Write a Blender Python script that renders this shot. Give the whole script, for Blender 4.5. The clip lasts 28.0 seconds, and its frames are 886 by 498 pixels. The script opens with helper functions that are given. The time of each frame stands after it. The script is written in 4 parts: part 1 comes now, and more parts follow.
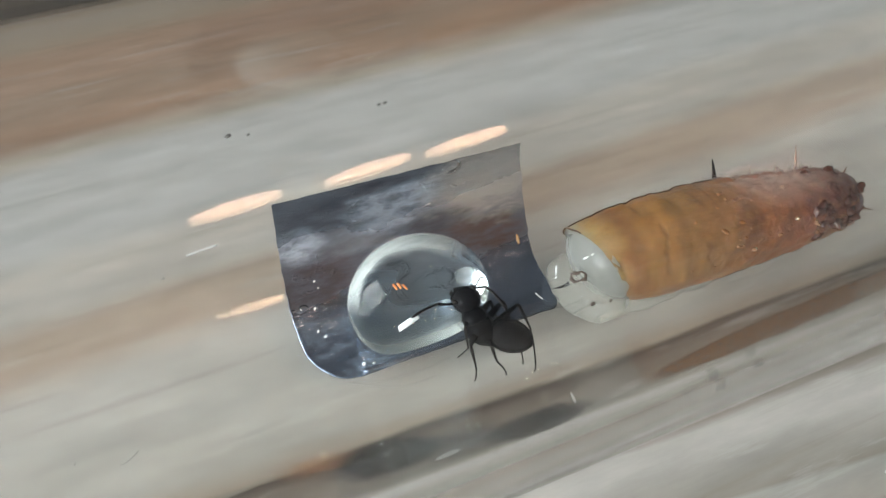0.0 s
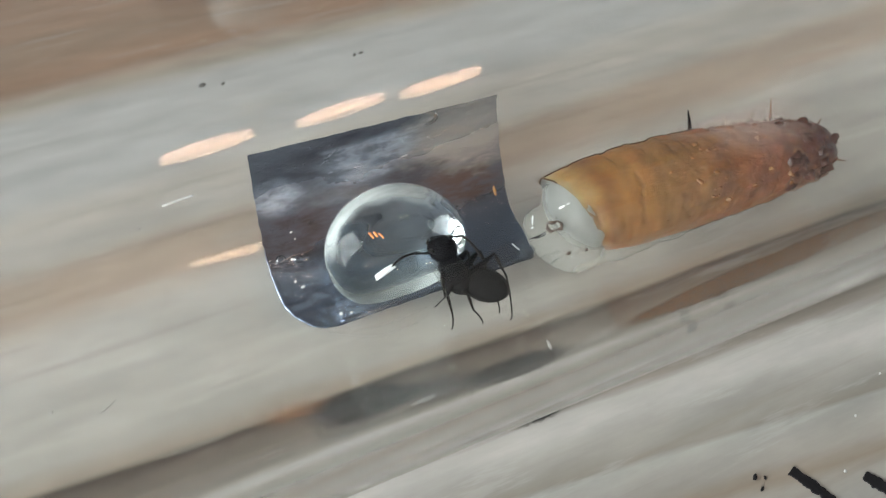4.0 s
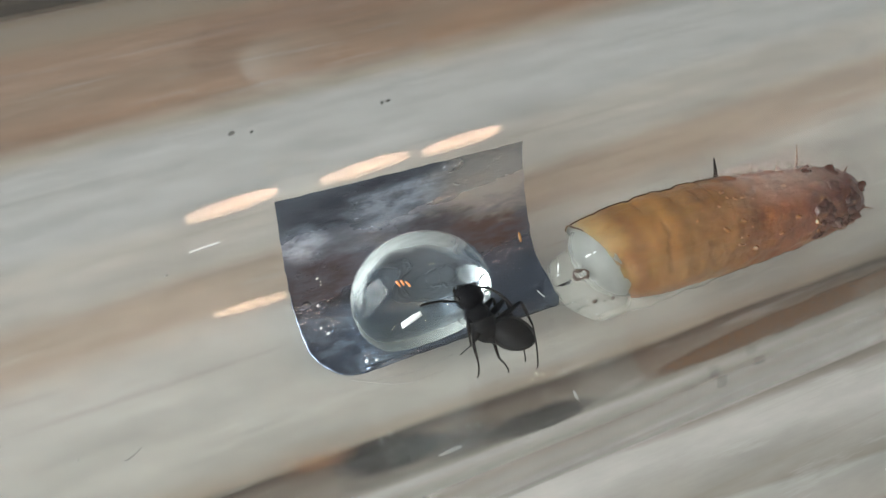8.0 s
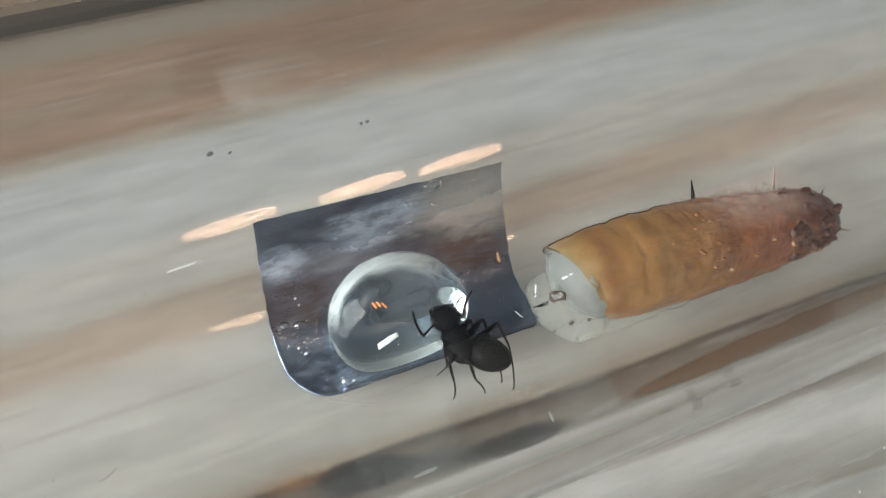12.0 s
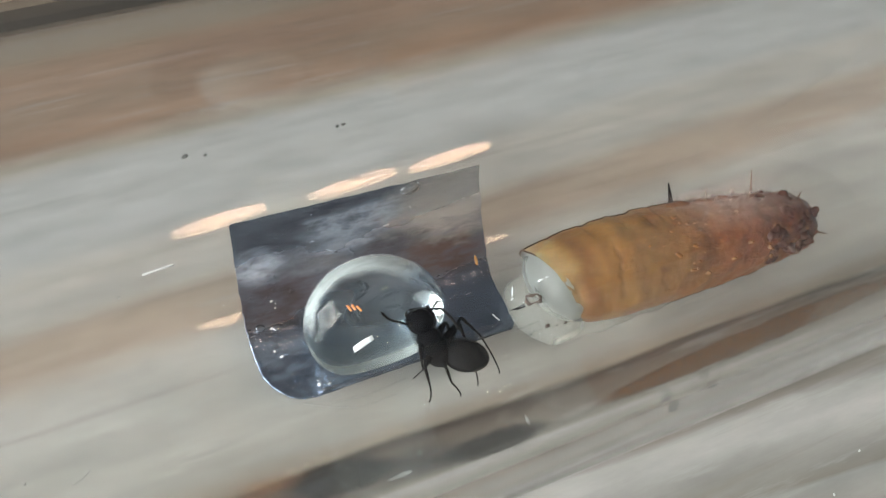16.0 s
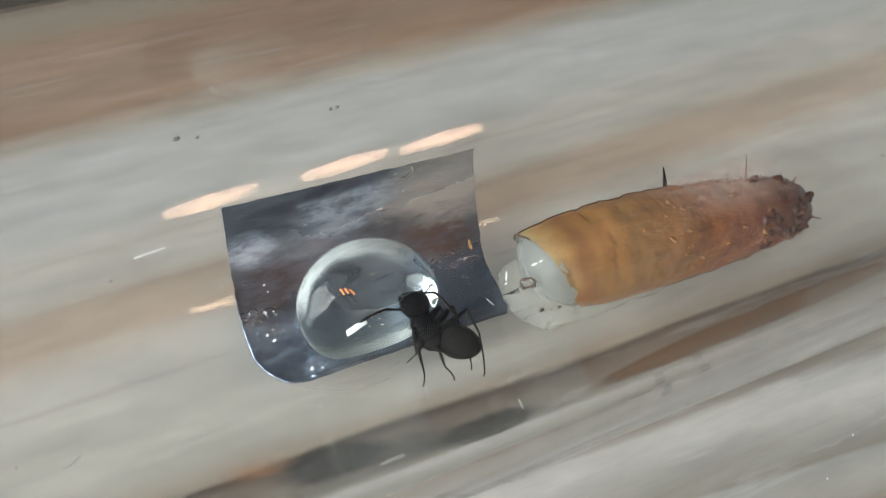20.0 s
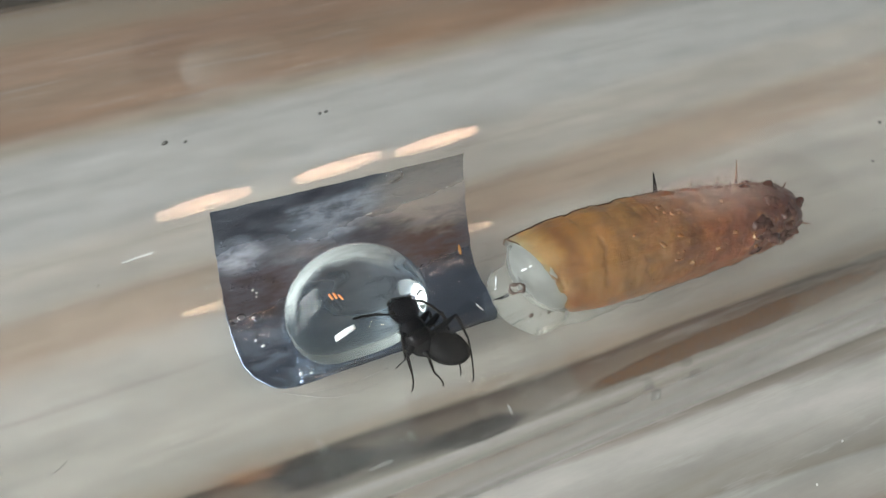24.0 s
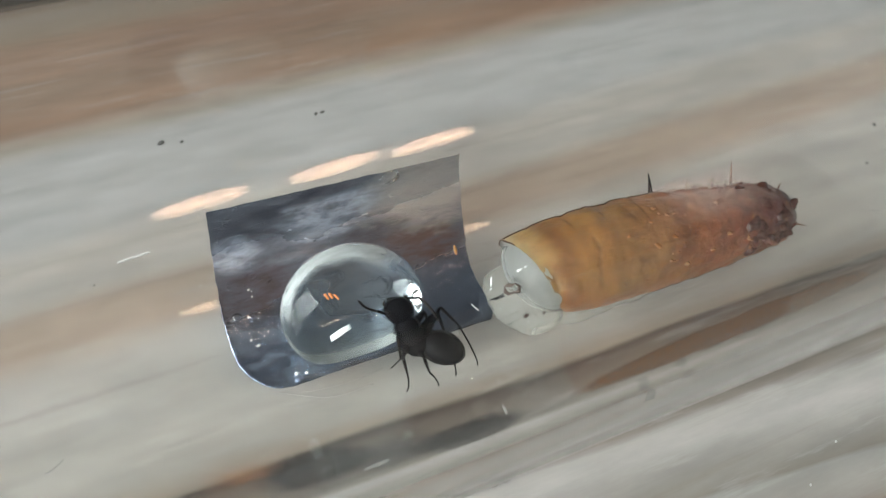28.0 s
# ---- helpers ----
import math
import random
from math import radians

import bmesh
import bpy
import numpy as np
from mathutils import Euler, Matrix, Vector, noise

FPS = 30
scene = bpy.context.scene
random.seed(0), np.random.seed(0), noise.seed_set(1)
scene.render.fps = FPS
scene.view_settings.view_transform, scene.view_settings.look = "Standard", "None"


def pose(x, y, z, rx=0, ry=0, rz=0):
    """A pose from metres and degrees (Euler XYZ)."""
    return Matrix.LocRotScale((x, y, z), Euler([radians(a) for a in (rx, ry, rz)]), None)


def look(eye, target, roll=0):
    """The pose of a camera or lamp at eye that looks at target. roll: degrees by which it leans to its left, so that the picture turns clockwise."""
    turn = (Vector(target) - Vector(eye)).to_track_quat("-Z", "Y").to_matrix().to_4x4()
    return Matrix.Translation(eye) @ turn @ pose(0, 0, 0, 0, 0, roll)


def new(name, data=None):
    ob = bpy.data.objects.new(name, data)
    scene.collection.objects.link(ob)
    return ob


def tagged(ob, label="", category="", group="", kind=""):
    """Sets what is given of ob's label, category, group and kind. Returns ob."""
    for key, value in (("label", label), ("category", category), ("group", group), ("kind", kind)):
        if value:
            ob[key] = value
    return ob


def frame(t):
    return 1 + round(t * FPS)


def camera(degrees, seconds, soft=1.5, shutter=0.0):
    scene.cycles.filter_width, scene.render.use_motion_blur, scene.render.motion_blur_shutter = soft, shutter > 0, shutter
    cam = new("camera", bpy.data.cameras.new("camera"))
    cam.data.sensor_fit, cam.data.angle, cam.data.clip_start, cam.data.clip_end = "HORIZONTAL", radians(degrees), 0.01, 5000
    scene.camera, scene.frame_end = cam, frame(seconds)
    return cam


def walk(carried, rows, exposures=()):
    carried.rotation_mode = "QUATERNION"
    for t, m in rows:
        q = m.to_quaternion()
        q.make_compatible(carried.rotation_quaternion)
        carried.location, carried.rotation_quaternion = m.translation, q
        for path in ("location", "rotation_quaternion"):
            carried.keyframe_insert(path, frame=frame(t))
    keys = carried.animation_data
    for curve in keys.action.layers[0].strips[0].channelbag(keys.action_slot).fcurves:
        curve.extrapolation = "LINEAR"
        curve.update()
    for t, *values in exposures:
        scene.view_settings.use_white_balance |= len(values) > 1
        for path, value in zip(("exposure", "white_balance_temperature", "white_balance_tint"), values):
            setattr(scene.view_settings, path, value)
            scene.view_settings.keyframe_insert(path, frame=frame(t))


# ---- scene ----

MM = 0.001  # lengths below are written in millimetres

# ---------------------------------------------------------------- camera
cam = camera(50.0, 28.0, soft=1.2)
PATH = [
    (0, -12.900, -22.688, 31.700, 46.497, 0.014, -25.026),
    (0.5, -13.224, -22.611, 31.656, 46.403, -0.243, -25.402),
    (1, -13.367, -22.771, 31.419, 46.116, -0.098, -25.408),
    (1.5, -13.221, -22.774, 31.625, 45.388, -0.179, -25.403),
    (2, -13.189, -23.085, 31.340, 45.315, -0.351, -25.668),
    (2.5, -12.975, -23.282, 31.252, 44.991, -0.531, -25.766),
    (3, -12.999, -23.476, 31.065, 44.952, -0.526, -25.855),
    (3.5, -12.978, -23.490, 31.064, 44.841, -0.524, -25.890),
    (5.5, -12.983, -23.202, 31.393, 45.159, -0.721, -25.859),
    (6, -13.046, -23.074, 31.406, 45.627, -0.474, -25.590),
    (6.5, -13.002, -22.988, 31.596, 45.731, -0.427, -25.394),
    (7, -13.100, -22.912, 31.582, 45.905, -0.317, -25.295),
    (7.5, -13.165, -22.793, 31.588, 46.592, -0.140, -25.019),
    (8, -13.206, -22.766, 31.647, 46.600, -0.212, -25.078),
    (8.5, -13.111, -22.848, 31.620, 46.682, -0.281, -25.104),
    (9, -12.939, -23.038, 31.611, 46.585, -0.349, -25.130),
    (9.5, -12.881, -22.961, 31.671, 46.561, -0.566, -25.344),
    (10, -12.843, -22.998, 31.678, 46.362, -0.616, -25.359),
    (10.5, -12.806, -22.918, 31.871, 46.848, -0.441, -25.223),
    (11, -12.804, -22.844, 32.076, 47.347, -0.365, -25.025),
    (11.5, -12.636, -22.956, 31.966, 47.517, -0.489, -25.048),
    (12, -12.470, -22.863, 32.149, 47.118, -0.636, -25.118),
    (12.5, -12.350, -22.802, 32.154, 46.882, -0.744, -25.160),
    (14.5, -12.035, -23.230, 31.977, 46.580, -0.959, -25.490),
    (15, -12.042, -22.998, 32.113, 46.772, -1.039, -25.528),
    (15.5, -12.091, -22.952, 32.125, 47.195, -0.897, -25.356),
    (16, -11.839, -23.091, 32.151, 47.236, -0.978, -25.429),
    (16.5, -11.845, -23.084, 32.159, 47.193, -1.055, -25.452),
    (17, -11.678, -23.028, 32.201, 46.915, -1.267, -25.588),
    (17.5, -11.944, -22.963, 32.000, 47.011, -1.056, -25.462),
    (18, -11.915, -22.822, 32.052, 47.003, -1.090, -25.360),
    (18.5, -11.900, -22.857, 31.997, 47.142, -1.177, -25.451),
    (19, -11.709, -22.988, 32.008, 47.089, -1.079, -25.403),
    (19.5, -11.795, -23.038, 31.864, 46.724, -1.296, -25.621),
    (20, -11.821, -23.132, 31.861, 46.601, -1.278, -25.603),
    (20.5, -11.852, -23.067, 31.892, 46.722, -1.229, -25.545),
    (22.5, -11.721, -23.099, 31.844, 46.985, -1.403, -25.633),
    (23, -11.640, -23.140, 31.861, 46.428, -1.768, -25.940),
    (23.5, -11.545, -23.176, 31.863, 46.406, -1.799, -25.920),
    (24, -11.581, -23.158, 31.774, 46.929, -1.545, -25.790),
    (24.5, -11.644, -23.070, 31.894, 46.898, -1.537, -25.643),
    (25, -11.618, -23.030, 31.967, 46.940, -1.656, -25.699),
    (25.5, -11.592, -23.101, 31.924, 47.240, -1.607, -25.682),
    (26, -11.548, -23.216, 31.845, 47.153, -1.695, -25.783),
    (26.5, -11.550, -23.143, 31.804, 47.177, -1.585, -25.692),
    (27, -11.682, -23.151, 31.837, 47.412, -1.572, -25.650),
    (27.5, -11.621, -23.260, 31.778, 47.442, -1.503, -25.679),
    (28, -11.596, -23.265, 31.819, 47.005, -1.789, -25.861),
]
walk(cam, [(t, pose(x * MM, y * MM, z * MM, a, b, c)) for t, x, y, z, a, b, c in PATH],
     exposures=[(0.0, 0.0), (28.0, 0.0)])

# ---------------------------------------------------------------- light
world = bpy.data.worlds.new("sky")
scene.world = world
world.use_nodes = True
wn = world.node_tree.nodes
sky = wn.new("ShaderNodeTexSky")
sky.sky_type = "NISHITA"
sky.sun_disc = False
sky.sun_elevation = radians(35)
sky.sun_rotation = radians(200)
wn["Background"].inputs["Strength"].default_value = 0.12
world.node_tree.links.new(sky.outputs["Color"], wn["Background"].inputs["Color"])

# daylight from broad windows (metres)
WALL_X, WALL_Y, CEIL_Z = -1.9, 1.6, 1.75
EAST_X = 2.0
WEST = (-0.3, 0.63, 3.6, 1.5)        # centre y, centre z, width, height
EAST = (0.1, 0.6, 1.3, 1.15)
NORTH = ((-1.12, 0.5, 1.3, 0.95),)   # centre x, centre z, width, height


def window_lamp(name, eye, target, w, h, power, color):
    d = bpy.data.lights.new(name, "AREA")
    d.shape, d.size, d.size_y, d.energy, d.color = "RECTANGLE", w, h, power, color
    ob = new(name, d)
    ob.matrix_world = look(eye, target)


window_lamp("west_daylight", (WALL_X - 0.02, WEST[0], WEST[1]), (0, WEST[0], WEST[1]), WEST[2], WEST[3], 189, (0.915, 0.985, 1.0))
window_lamp("east_daylight", (EAST_X + 0.02, EAST[0], EAST[1]), (0, EAST[0], EAST[1]), EAST[2], EAST[3], 4, (0.915, 0.985, 1.0))
for _n in NORTH:
    window_lamp("north_daylight", (_n[0], WALL_Y + 0.02, _n[1]), (_n[0], 0, _n[1]), _n[2], _n[3], 1.5 * _n[2], (0.915, 0.985, 1.0))


# ---------------------------------------------------------------- materials
def nodes_of(name):
    m = bpy.data.materials.new(name)
    m.use_nodes = True
    return m, m.node_tree.nodes, m.node_tree.links, m.node_tree.nodes["Principled BSDF"]


def ramp_of(n, stops):
    r = n.new("ShaderNodeValToRGB")
    el = r.color_ramp.elements
    while len(el) < len(stops):
        el.new(0.5)
    for e, (p, c) in zip(el, stops):
        e.position, e.color = p, (*c, 1)
    return r


def noise_of(n, l, vec, scale, detail=4.0, rough=0.55):
    t = n.new("ShaderNodeTexNoise")
    t.inputs["Scale"].default_value = scale
    t.inputs["Detail"].default_value = detail
    t.inputs["Roughness"].default_value = rough
    if vec is not None:
        l.new(vec, t.inputs["Vector"])
    return t


def mapped(n, l, sx=1.0, sy=1.0, sz=1.0, rz=0.0):
    """Object space in millimetres, stretched."""
    c = n.new("ShaderNodeTexCoord")
    m = n.new("ShaderNodeMapping")
    m.inputs["Scale"].default_value = (sx * 1000, sy * 1000, sz * 1000)
    m.inputs["Rotation"].default_value = (0, 0, rz)
    l.new(c.outputs["Object"], m.inputs["Vector"])
    return m.outputs["Vector"]


def maths(n, l, op, a, b=None):
    m = n.new("ShaderNodeMath")
    m.operation = op
    for k, v in enumerate((a, b)):
        if v is None:
            continue
        if isinstance(v, (int, float)):
            m.inputs[k].default_value = v
        else:
            l.new(v, m.inputs[k])
    return m.outputs[0]


def bumped(n, l, p, height, strength, distance):
    b = n.new("ShaderNodeBump")
    b.inputs["Strength"].default_value = strength
    b.inputs["Distance"].default_value = distance
    l.new(height, b.inputs["Height"])
    l.new(b.outputs["Normal"], p.inputs["Normal"])
    return b


def mixed(n, l, fac, a, b, mode="MIX"):
    m = n.new("ShaderNodeMix")
    m.data_type, m.blend_type = "RGBA", mode
    for sock, v in ((m.inputs[0], fac), (m.inputs[6], a), (m.inputs[7], b)):
        if isinstance(v, (int, float)):
            sock.default_value = v
        elif isinstance(v, tuple):
            sock.default_value = (*v, 1)
        else:
            l.new(v, sock)
    return m.outputs[2]


def simple(name, color, rough=0.5, metal=0.0, var=0.15, grain=3.0, bump=0.0, **extra):
    """A plain material with two scales of mottling, in millimetre grain."""
    m, n, l, p = nodes_of(name)
    v = mapped(n, l)
    big, fine = noise_of(n, l, v, 0.35 * grain, 3), noise_of(n, l, v, 2.2 * grain, 5)
    lo, hi = tuple(max(0, c * (1 - var)) for c in color), tuple(min(1, c * (1 + var)) for c in color)
    c1 = mixed(n, l, big.outputs["Fac"], lo, hi)
    c2 = mixed(n, l, 0.28, c1, ramp_of_grey(n, l, fine.outputs["Fac"]), "OVERLAY")
    l.new(c2, p.inputs["Base Color"])
    p.inputs["Roughness"].default_value = rough
    p.inputs["Metallic"].default_value = metal
    for k, val in extra.items():
        p.inputs[k.replace("_", " ")].default_value = val
    if bump:
        bumped(n, l, p, fine.outputs["Fac"], 1.0, bump * MM)
    return m


def ramp_of_grey(n, l, fac):
    r = ramp_of(n, [(0.25, (0.25, 0.25, 0.25)), (0.75, (0.75, 0.75, 0.75))])
    l.new(fac, r.inputs["Fac"])
    return r.outputs["Color"]


def wood_material():
    """White-washed wood: broad pale and reddish bands along x, the tube's shade painted in, fine fibre."""
    m, n, l, p = nodes_of("washed_wood")
    c = n.new("ShaderNodeTexCoord")
    sep = n.new("ShaderNodeSeparateXYZ")
    l.new(c.outputs["Object"], sep.inputs["Vector"])
    warp = noise_of(n, l, mapped(n, l, 0.02, 0.12, 1), 1.0, 3, 0.6)
    warp2 = noise_of(n, l, mapped(n, l, 0.06, 0.6, 1), 1.0, 4, 0.6)
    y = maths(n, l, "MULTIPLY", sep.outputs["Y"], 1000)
    # the bands slant apart to match their lines in the camera's view
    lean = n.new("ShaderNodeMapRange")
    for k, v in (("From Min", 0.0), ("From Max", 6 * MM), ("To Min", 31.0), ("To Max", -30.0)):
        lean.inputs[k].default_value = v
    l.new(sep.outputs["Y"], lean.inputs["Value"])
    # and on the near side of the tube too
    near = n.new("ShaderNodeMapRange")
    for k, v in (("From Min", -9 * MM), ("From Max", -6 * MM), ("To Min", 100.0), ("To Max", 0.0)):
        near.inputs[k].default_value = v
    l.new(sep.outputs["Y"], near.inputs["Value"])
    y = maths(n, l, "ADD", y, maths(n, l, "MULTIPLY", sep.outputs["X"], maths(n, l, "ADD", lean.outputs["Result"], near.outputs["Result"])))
    y = maths(n, l, "ADD", y, maths(n, l, "MULTIPLY", maths(n, l, "SUBTRACT", warp.outputs["Fac"], 0.5), 2.4))
    y = maths(n, l, "ADD", y, maths(n, l, "MULTIPLY", maths(n, l, "SUBTRACT", warp2.outputs["Fac"], 0.5), 1.0))
    pale, beige = (0.505, 0.476, 0.428), (0.44, 0.39, 0.33)
    red, cool = (0.375, 0.248, 0.176), (0.515, 0.515, 0.5)
    # dark stops from -5.6 to -2.2 paint the tube's shade into the wood
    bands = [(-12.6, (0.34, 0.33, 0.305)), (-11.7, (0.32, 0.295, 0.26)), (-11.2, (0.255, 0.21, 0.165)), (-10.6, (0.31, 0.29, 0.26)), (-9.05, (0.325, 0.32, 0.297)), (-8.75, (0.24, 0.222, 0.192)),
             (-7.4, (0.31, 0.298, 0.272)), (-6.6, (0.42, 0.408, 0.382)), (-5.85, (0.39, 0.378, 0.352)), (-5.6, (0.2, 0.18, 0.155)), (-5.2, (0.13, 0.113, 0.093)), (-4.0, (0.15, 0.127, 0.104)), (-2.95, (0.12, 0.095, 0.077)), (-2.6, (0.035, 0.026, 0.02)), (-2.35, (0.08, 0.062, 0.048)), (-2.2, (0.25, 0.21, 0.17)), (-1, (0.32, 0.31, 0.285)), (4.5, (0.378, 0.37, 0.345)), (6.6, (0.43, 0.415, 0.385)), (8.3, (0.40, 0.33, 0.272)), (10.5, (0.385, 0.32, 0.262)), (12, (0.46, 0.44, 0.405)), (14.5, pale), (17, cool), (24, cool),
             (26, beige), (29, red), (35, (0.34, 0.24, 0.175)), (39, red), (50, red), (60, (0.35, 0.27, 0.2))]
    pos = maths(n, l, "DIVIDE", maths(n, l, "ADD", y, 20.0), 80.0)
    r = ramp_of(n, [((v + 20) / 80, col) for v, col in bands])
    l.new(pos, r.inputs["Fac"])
    fibre = noise_of(n, l, mapped(n, l, 0.09, 2.2, 1), 1.0, 6, 0.65)
    fibre2 = noise_of(n, l, mapped(n, l, 0.03, 0.7, 1), 1.0, 5, 0.6)
    c1 = mixed(n, l, 0.05, r.outputs["Color"], ramp_of_grey(n, l, fibre.outputs["Fac"]), "OVERLAY")
    c2 = mixed(n, l, 0.15, c1, ramp_of_grey(n, l, fibre2.outputs["Fac"]), "OVERLAY")
    cloud = noise_of(n, l, mapped(n, l, 0.16, 0.45, 1), 1.0, 5, 0.6)
    c2 = mixed(n, l, 0.38, c2, ramp_of_grey(n, l, cloud.outputs["Fac"]), "OVERLAY")
    # thin dark pores and worn streaks of whitewash
    pore = noise_of(n, l, mapped(n, l, 0.035, 1.5, 1), 1.0, 4, 0.6)
    c2 = mixed(n, l, maths(n, l, "MULTIPLY", ramp_fac(n, l, pore.outputs["Fac"], 0.56, 0.7), 0.2), c2, (0.2, 0.165, 0.13))
    wash = noise_of(n, l, mapped(n, l, 0.1, 0.75, 1), 1.0, 5, 0.65)
    c2 = mixed(n, l, maths(n, l, "MULTIPLY", ramp_fac(n, l, wash.outputs["Fac"], 0.55, 0.64), 0.22), c2, (0.5, 0.495, 0.475))
    c2 = mixed(n, l, 1.0, c2, (1.015, 0.99, 0.97), "MULTIPLY")
    l.new(c2, p.inputs["Base Color"])
    rr = ramp_of(n, [(0.3, (0.32, 0.32, 0.32)), (0.7, (0.5, 0.5, 0.5))])
    l.new(fibre2.outputs["Fac"], rr.inputs["Fac"])
    l.new(rr.outputs["Color"], p.inputs["Roughness"])
    bumped(n, l, p, fibre.outputs["Fac"], 0.15, 0.03 * MM)
    return m


def glass_wall_material():
    """Clear acrylic with the faintest haze of fine scratches."""
    m, n, l, p = nodes_of("clear_tube")
    p.inputs["Base Color"].default_value = (0.985, 0.99, 0.985, 1)
    p.inputs["Roughness"].default_value = 0.0
    p.inputs["IOR"].default_value = 1.49
    p.inputs["Transmission Weight"].default_value = 1.0
    return m


def foil_material():
    """Foil with long soft creases; its bands, smears and steel-blue foot paint reflections into the colour."""
    m, n, l, p = nodes_of("aluminium_foil")
    c = n.new("ShaderNodeTexCoord")
    sep = n.new("ShaderNodeSeparateXYZ")
    l.new(c.outputs["Object"], sep.inputs["Vector"])
    a = noise_of(n, l, mapped(n, l, 0.3, 0.75, 0.75), 0.8, 5, 0.6)
    b = noise_of(n, l, mapped(n, l, 0.6, 2.2, 2.2), 1.0, 5, 0.65)
    z = maths(n, l, "MULTIPLY", sep.outputs["Z"], 1000)
    z = maths(n, l, "ADD", z, maths(n, l, "MULTIPLY", maths(n, l, "SUBTRACT", a.outputs["Fac"], 0.5), 2.2))
    z = maths(n, l, "ADD", z, maths(n, l, "MULTIPLY", maths(n, l, "SUBTRACT", b.outputs["Fac"], 0.5), 1.1))
    z = maths(n, l, "DIVIDE", maths(n, l, "ADD", z, 0.5), 5.0)
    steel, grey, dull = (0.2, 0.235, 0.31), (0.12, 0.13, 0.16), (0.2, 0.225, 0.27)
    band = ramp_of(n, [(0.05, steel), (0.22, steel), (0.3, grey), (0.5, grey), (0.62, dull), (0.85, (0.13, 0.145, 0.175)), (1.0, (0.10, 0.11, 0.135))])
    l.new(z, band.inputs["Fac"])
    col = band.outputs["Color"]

    brushed = noise_of(n, l, mapped(n, l, 0.6, 1.5, 1.5, 0.3), 1.1, 6, 0.68)
    col = mixed(n, l, 0.45, col, ramp_of_grey(n, l, brushed.outputs["Fac"]), "OVERLAY")

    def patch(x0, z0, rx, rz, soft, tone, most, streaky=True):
        """A bright or dark reflection painted into the foil's colour, with a ragged edge."""
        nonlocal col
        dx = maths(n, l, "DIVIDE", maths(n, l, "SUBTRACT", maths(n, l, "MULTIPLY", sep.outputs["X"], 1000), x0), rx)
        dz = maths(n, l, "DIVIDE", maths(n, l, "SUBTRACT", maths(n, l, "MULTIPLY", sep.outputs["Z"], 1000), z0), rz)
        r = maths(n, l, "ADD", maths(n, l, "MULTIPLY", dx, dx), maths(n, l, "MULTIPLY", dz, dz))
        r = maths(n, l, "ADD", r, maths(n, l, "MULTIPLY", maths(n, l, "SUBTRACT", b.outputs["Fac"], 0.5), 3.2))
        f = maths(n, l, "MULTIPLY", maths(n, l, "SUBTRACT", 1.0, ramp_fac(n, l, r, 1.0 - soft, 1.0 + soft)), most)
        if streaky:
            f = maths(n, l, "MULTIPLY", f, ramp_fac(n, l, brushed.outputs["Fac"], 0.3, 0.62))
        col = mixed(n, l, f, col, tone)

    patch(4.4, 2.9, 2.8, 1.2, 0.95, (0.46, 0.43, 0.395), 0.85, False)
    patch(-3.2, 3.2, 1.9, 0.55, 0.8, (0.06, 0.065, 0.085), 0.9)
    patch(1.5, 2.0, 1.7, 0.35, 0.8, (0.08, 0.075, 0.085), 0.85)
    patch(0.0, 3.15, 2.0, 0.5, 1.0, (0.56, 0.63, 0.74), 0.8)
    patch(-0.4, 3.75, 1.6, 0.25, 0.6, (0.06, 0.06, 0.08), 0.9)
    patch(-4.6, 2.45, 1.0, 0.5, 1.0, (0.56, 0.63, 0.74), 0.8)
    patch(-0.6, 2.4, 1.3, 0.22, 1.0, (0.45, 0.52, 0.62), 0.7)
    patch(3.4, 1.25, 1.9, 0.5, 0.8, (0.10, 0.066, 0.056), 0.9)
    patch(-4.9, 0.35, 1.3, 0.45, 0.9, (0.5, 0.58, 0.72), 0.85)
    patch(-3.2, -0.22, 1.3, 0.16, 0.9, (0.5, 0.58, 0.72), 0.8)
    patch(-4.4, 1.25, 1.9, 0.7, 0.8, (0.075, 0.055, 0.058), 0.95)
    l.new(col, p.inputs["Base Color"])
    met = ramp_of(n, [(0.0, (0.9,) * 3), (0.24, (0.9,) * 3), (0.36, (0.8,) * 3), (0.62, (0.66,) * 3)])
    rgh = ramp_of(n, [(0.0, (0.13,) * 3), (0.22, (0.13,) * 3), (0.32, (0.42,) * 3), (0.52, (0.42,) * 3), (0.66, (0.22,) * 3)])
    for r, sock in ((met, "Metallic"), (rgh, "Roughness")):
        l.new(z, r.inputs["Fac"])
        l.new(r.outputs["Color"], p.inputs[sock])
    fleck = noise_of(n, l, mapped(n, l, 1.6, 3.0, 3.0), 1.0, 4, 0.6)
    h = maths(n, l, "ADD", a.outputs["Fac"], maths(n, l, "MULTIPLY", b.outputs["Fac"], 0.5))
    h = maths(n, l, "ADD", h, maths(n, l, "MULTIPLY", ramp_fac(n, l, fleck.outputs["Fac"], 0.58, 0.72), 0.4))
    bumped(n, l, p, h, 0.8, 0.12 * MM)
    return m


def ramp_fac(n, l, fac, lo, hi):
    m = n.new("ShaderNodeMapRange")
    m.interpolation_type = "SMOOTHSTEP"
    m.inputs["From Min"].default_value, m.inputs["From Max"].default_value = lo, hi
    l.new(fac, m.inputs["Value"])
    return m.outputs["Result"]


def water_material():
    m, n, l, p = nodes_of("clear_water")
    p.inputs["Base Color"].default_value = (1, 1, 1, 1)
    p.inputs["Roughness"].default_value = 0.0
    p.inputs["IOR"].default_value = 1.4
    p.inputs["Transmission Weight"].default_value = 1.0
    return m


